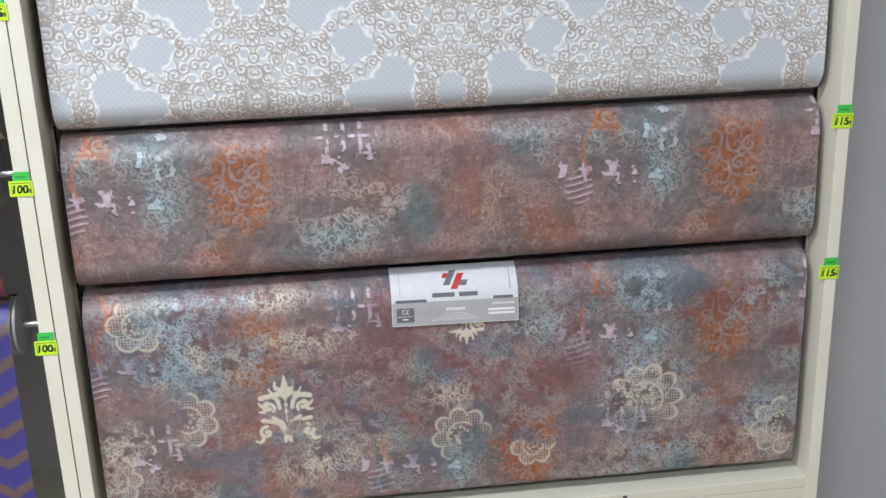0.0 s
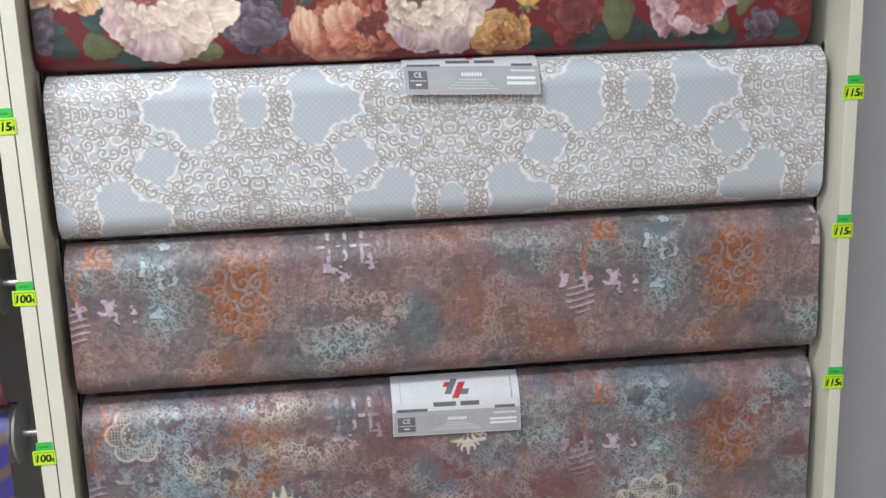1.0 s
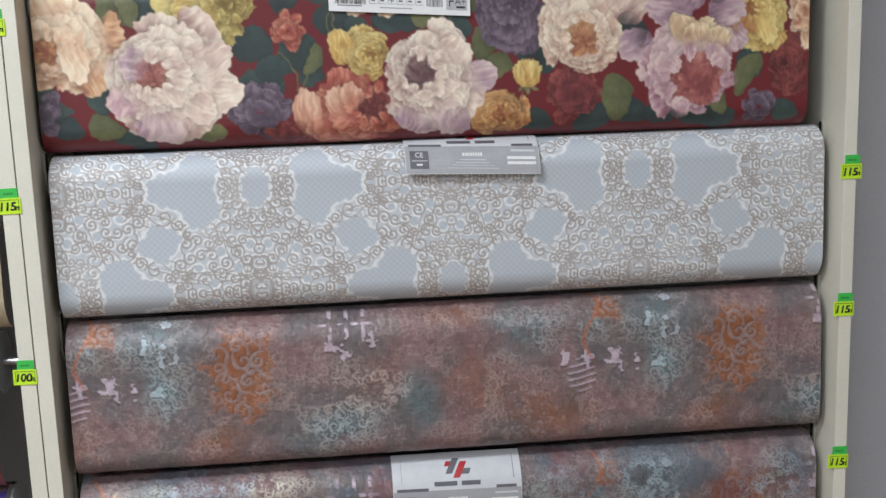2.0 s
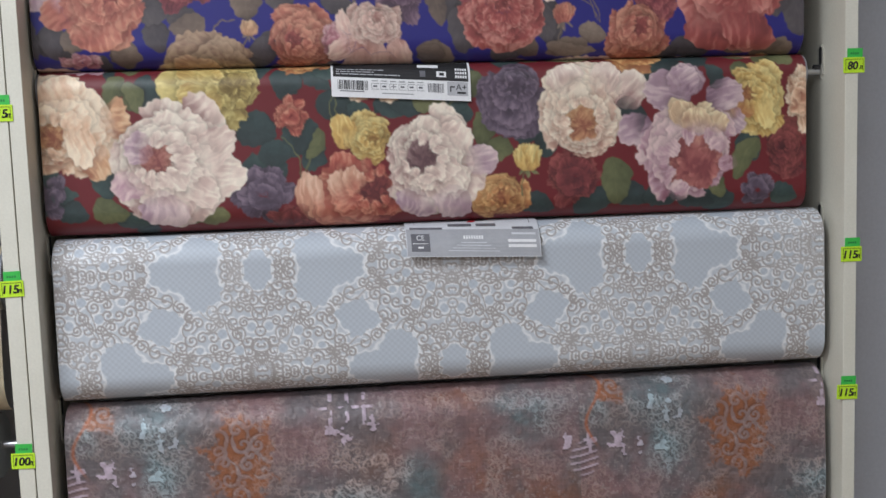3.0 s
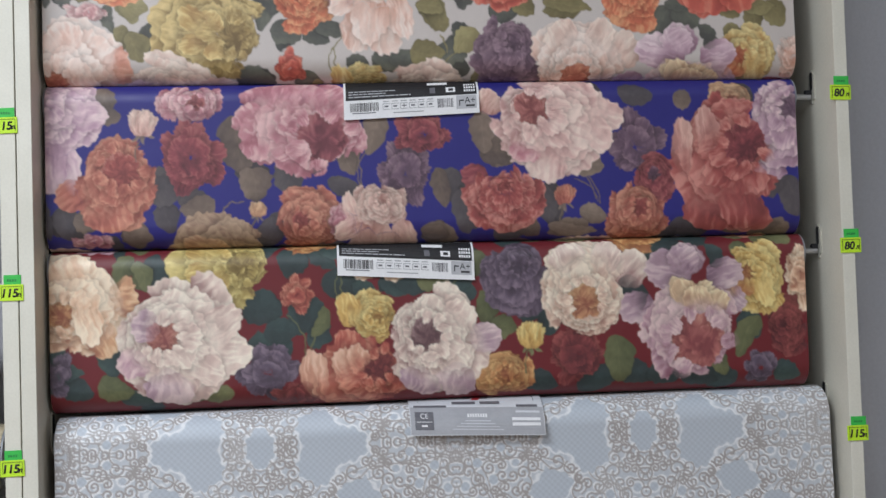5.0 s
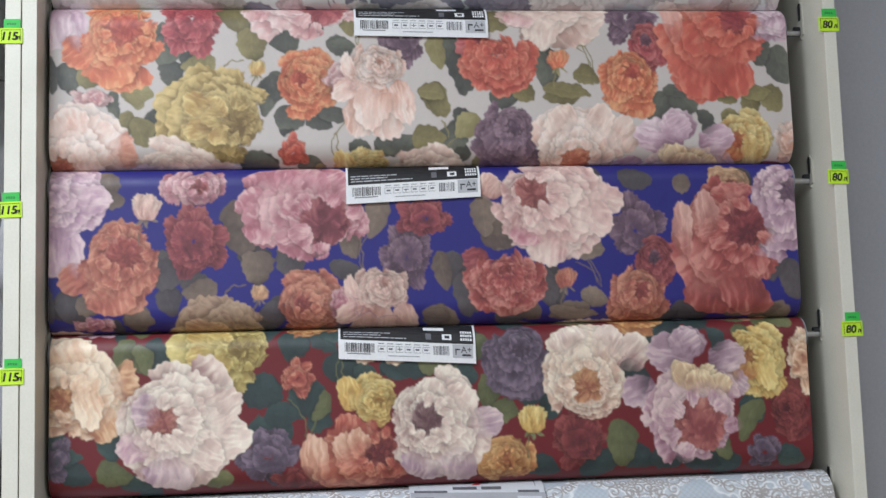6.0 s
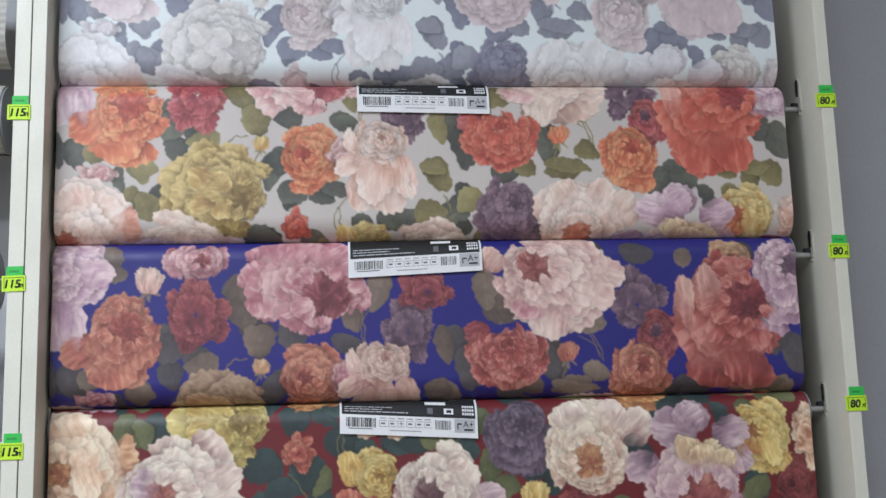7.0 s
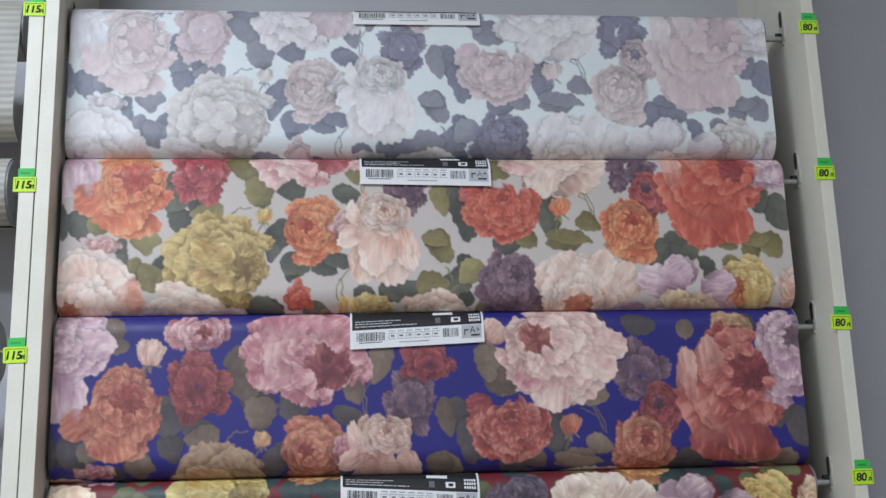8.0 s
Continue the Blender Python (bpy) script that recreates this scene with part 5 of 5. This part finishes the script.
label_on(0, silver_label, 0.4440, 0.007, 0.190, 0.097, 0.016)
label_on(2, silver_label, 0.4812, -0.030, 0.189, 0.093, 0.041)
label_on(3, shape_label, 0.3925, -0.001, 0.193, 0.060, 0.062)
label_on(4, shape_label, 0.4087, 0.0147, 0.192, 0.060, -0.044)
label_on(5, shape_label, 0.4240, 0.0077, 0.194, 0.060, 0.019)
label_on(6, shape_label, 0.4173, -0.0068, 0.194, 0.060, -0.004)

# ---- rods, hangers and slots in the side panels ----


def hanger(zc, x_panel, side, slot_up):
    """A steel rod end in its hanger plate, below a dark keyhole slot."""
    ob = thing("roll_hanger", (x_panel, AXIS_Y, zc), "dull zinc rod and hanger plate fixed to rack panel", "hanger", "roll hangers")
    e = -side
    xa, xb = sorted((x_panel, x_panel + 0.0022 * e))
    bm = box(xa, xb, AXIS_Y - 0.010, AXIS_Y + 0.008, zc - 0.010, zc + slot_up + 0.016)
    bmesh.ops.bevel(bm, geom=[q for q in bm.edges if abs(q.verts[0].co.x - q.verts[1].co.x) > 1e-4], offset=0.006, segments=3, affect="EDGES")
    plate = part("hanger_plate", local(bm, ob), MAT_PLATE, ob)
    bm = bmesh.new()
    x = x_panel + 0.0024 * e
    yc = AXIS_Y - 0.0015
    for dz in (0.0095, -0.0095):
        rod((x - 0.0012 * e, yc, zc + slot_up + dz), (x + 0.0002 * e, yc, zc + slot_up + dz), 0.0042, 16, bm=bm)
    xa, xb = sorted((x - 0.0012 * e, x + 0.0003 * e))
    box(xa, xb, yc - 0.0042, yc + 0.0042, zc + slot_up - 0.0095, zc + slot_up + 0.0095, bm=bm)
    part("slot", local(bm, ob), MAT_DARK, plate)
    bm = rod((x, AXIS_Y + 0.001, zc + 0.006), (x + 0.009 * e, AXIS_Y + 0.001, zc + 0.006), 0.0048, 6)
    part("nut", local(bm, ob), MAT_DARK, plate, "small black nut")
    return ob


MAT_PLATE = worn("hanger_plate_paint", (0.56, 0.545, 0.47), (0.50, 0.49, 0.43), 30, (0.35, 0.5), metal=0.2)
for row, up in zip(SHEETS, (0.044, 0.044, 0.031, 0.023, 0.0235, 0.033, 0.033)):
    zc, x0, x1 = row[3], row[1], row[2]
    left, right = hanger(zc, L_IN, -1, up), hanger(zc, R_IN, 1, up)
    for ob, xa, xb in ((left, L_IN + 0.004, x0 - 0.002), (right, x1 + 0.002, R_IN - 0.004)):
        part("rod", local(rod((xa, AXIS_Y, zc), (xb, AXIS_Y, zc), 0.0046, 18), ob), MAT_STEEL, ob)

# a small screw head in the bottom shelf's front edge
screw = tagged(new("screw", mesh_of(rod((0, 0.001, 0), (0, -0.0025, 0), 0.0042, 14, 0.003), "screw", MAT_DARK)), "small dark screw head in the bottom shelf edge", "screw")
screw.location = (0.2645, FRONT + 0.004, 0.380)

# ---- price tags stuck on the panels' front edges ----


def price_tag(x, z, text, turn):
    """A lime tag with a handwritten price, under a green slip."""
    ob = thing("price_tag", (x, FRONT - 0.0012, z), "lime price tag reading " + text[:-1] + " lei under green paper slip", "price tag", "price tags")
    ob.rotation_euler = (0, radians(turn), 0)
    w, h = 0.031, 0.0215
    part("lime_tag", box(-w / 2, w / 2, -0.0004, 0.0004, 0, h, 0.0003), MAT_LIME, ob)
    part("green_slip", box(-0.0095, 0.0125, -0.0001, 0.0006, h - 0.001, h + 0.0125), MAT_GREEN, ob, "plain green paper slip")
    bm = words(text[:-1], 0.0150, 0.0005, 0.15)
    bmesh.ops.transform(bm, matrix=pose(-0.0025, -0.0007, h * 0.45, 90), verts=bm.verts)
    small = words(text[-1], 0.0085, 0.0003, 0.1)
    bmesh.ops.transform(small, matrix=pose(0.0100, -0.0007, h * 0.36, 90), verts=small.verts)
    extra = bpy.data.meshes.new("letter")
    small.to_mesh(extra)
    small.free()
    bm.from_mesh(extra)
    bpy.data.meshes.remove(extra)
    bmesh.ops.solidify(bm, geom=bm.faces, thickness=0.0001)
    part("price_writing", bm, MAT_INK, ob, "black handwritten price")
    bm = bmesh.new()
    for a0, a1, b0, b1 in ((-0.0125, 0.0130, h - 0.0030, h - 0.0025), (-0.0125, -0.0120, 0.003, h - 0.003), (0.0128, 0.0132, 0.003, h - 0.003)):
        box(a0, a1, -0.0008, -0.0005, b0, b1, bm=bm)
    part("tag_border", bm, MAT_INK, ob)
    bm = bmesh.new()
    for k in range(4):
        box(-0.005 + 0.0032 * k, -0.003 + 0.0032 * k, -0.0004, -0.00015, h + 0.004, h + 0.007, bm=bm)
    part("slip_writing", bm, MAT_SLIP_INK, ob)


MAT_SLIP_INK = worn("dark_green_ink", (0.02, 0.22, 0.05), (0.03, 0.26, 0.06), 90, (0.5, 0.6), bump=0)
for x, z, text, turn in ((0.5707, 0.7311, "115л", 2), (0.5715, 0.9645, "115л", 1.5), (0.5761, 1.1646, "115л", 0.5), (0.5777, 1.4303, "80л", 0), (0.572, 1.6489, "80л", 1), (0.5731, 1.8743, "80л", 0), (0.5735, 2.1086, "80л", 0)):
    price_tag(x, z, text, turn)
for x, z, text, turn in ((-0.5832, 0.7033, "100л", 0), (-0.5827, 0.9365, "100л", 1), (-0.58, 1.1698, "115л", -1), (-0.5775, 1.3999, "115л", 0), (-0.5809, 1.6213, "115л", -1.5), (-0.5818, 1.8590, "115л", 0), (-0.5825, 2.1225, "115л", 0)):
    price_tag(x, z, text, turn)

# ---- the neighbouring rack ----
N_IN, N_OUT, N_LEFT = -0.5897, -0.5692, -1.72
other = thing("display_rack", (-1.15, 1.1, 0), "cream laminate display rack holding ribbed and zigzag papers", "rack")
rack_part("side_panel", box(N_IN, N_OUT, FRONT + 0.002, 1.25, 0, RACK_TOP), MAT_PANEL, other)
rack_part("edge_band", box(N_IN, N_OUT, FRONT, FRONT + 0.002, 0, RACK_TOP, 0.0006), MAT_EDGE, other)
rack_part("side_panel", box(N_LEFT - 0.021, N_LEFT, FRONT, 1.25, 0, RACK_TOP), MAT_PANEL, other)
rack_part("back_board", box(N_LEFT - 0.021, N_OUT, 1.25, 1.258, 0, RACK_TOP), MAT_BACK, other)
rack_part("bottom_shelf", box(N_LEFT, N_IN, FRONT + 0.004, 1.25, 0.3685, 0.387), MAT_PANEL, other)
rack_part("top_board", box(N_LEFT, N_IN, FRONT + 0.004, 1.25, RACK_TOP - 0.022, RACK_TOP), MAT_PANEL, other)


def neighbour_roll(label, zc, r, zb, lean, curl, paint, seed, hangs=True, x1=-0.630, cap=0.0):
    x0 = -1.69
    ob = thing("wallpaper_roll", ((x0 + x1) / 2, AXIS_Y, zc), label, "wallpaper roll", "wallpaper rolls in the neighbouring rack")
    if hangs:
        prof = profile(zc, r, zb, lean, curl)
    else:
        a = np.linspace(-3.0, 3.0, 90)
        p = np.stack([AXIS_Y - r * np.sin(a), zc + r * np.cos(a)], 1)
        prof = (p, np.concatenate([[0], np.cumsum(np.hypot(*np.diff(p, axis=0).T))]))
    me = sheet_mesh("paper_sheet", x0, x1, prof, paint, MAT_MATTE, seed, 0.0032)
    me.transform(Matrix.Translation(-Vector(ob.location)))
    new("paper_sheet", me).parent = ob
    part("rolled_paper", local(rod((x0 + 0.002, AXIS_Y, zc), (x1 - 0.002, AXIS_Y, zc), r - 0.0035, 40), ob), MAT_BACKING, ob, "", True)
    part("end_cap", local(rod((x1 + cap - 0.001, AXIS_Y, zc), (x1 + cap + 0.003, AXIS_Y, zc), r * 0.98, 40), ob), MAT_CAP, ob, "grey plastic end cap")
    part("rod", local(rod((x1 - 0.01, AXIS_Y, zc), (N_IN, AXIS_Y, zc), 0.0055, 16), ob), MAT_STEEL, ob, "zinc rod")


neighbour_roll("violet blue wallpaper roll with brown zigzag bands", 0.722, 0.046, 0.428, 0.004, 0.012, paint_zigzag, 41, x1=-0.640, cap=0.006)
neighbour_roll("dull dark red wallpaper roll", 0.950, 0.046, 0.775, 0.012, 0.045, tinted((128, 66, 74), 0.15, 60, 60), 42, x1=-0.634)
neighbour_roll("beige textured wallpaper roll", 1.185, 0.046, 1.004, 0.010, 0.045, tinted((176, 164, 138), 0.25, 220, 220), 43, x1=-0.606)
neighbour_roll("dark taupe wallpaper roll", 1.420, 0.046, 1.240, 0.006, 0.03, tinted((92, 84, 82), 0.2, 120, 120), 44)
neighbour_roll("dark grey wound wallpaper roll", 1.647, 0.046, 0, 0, 0, tinted((70, 68, 72), 0.2, 90, 90), 45, False)
neighbour_roll("pale ribbed grey beige wound wallpaper roll", 1.879, 0.050, 0, 0, 0, paint_ribbed, 46, False, x1=-0.617)
neighbour_roll("pale ribbed grey beige wallpaper roll with hanging sheet", 2.130, 0.046, 1.952, 0.010, 0.04, paint_ribbed, 47, x1=-0.610)
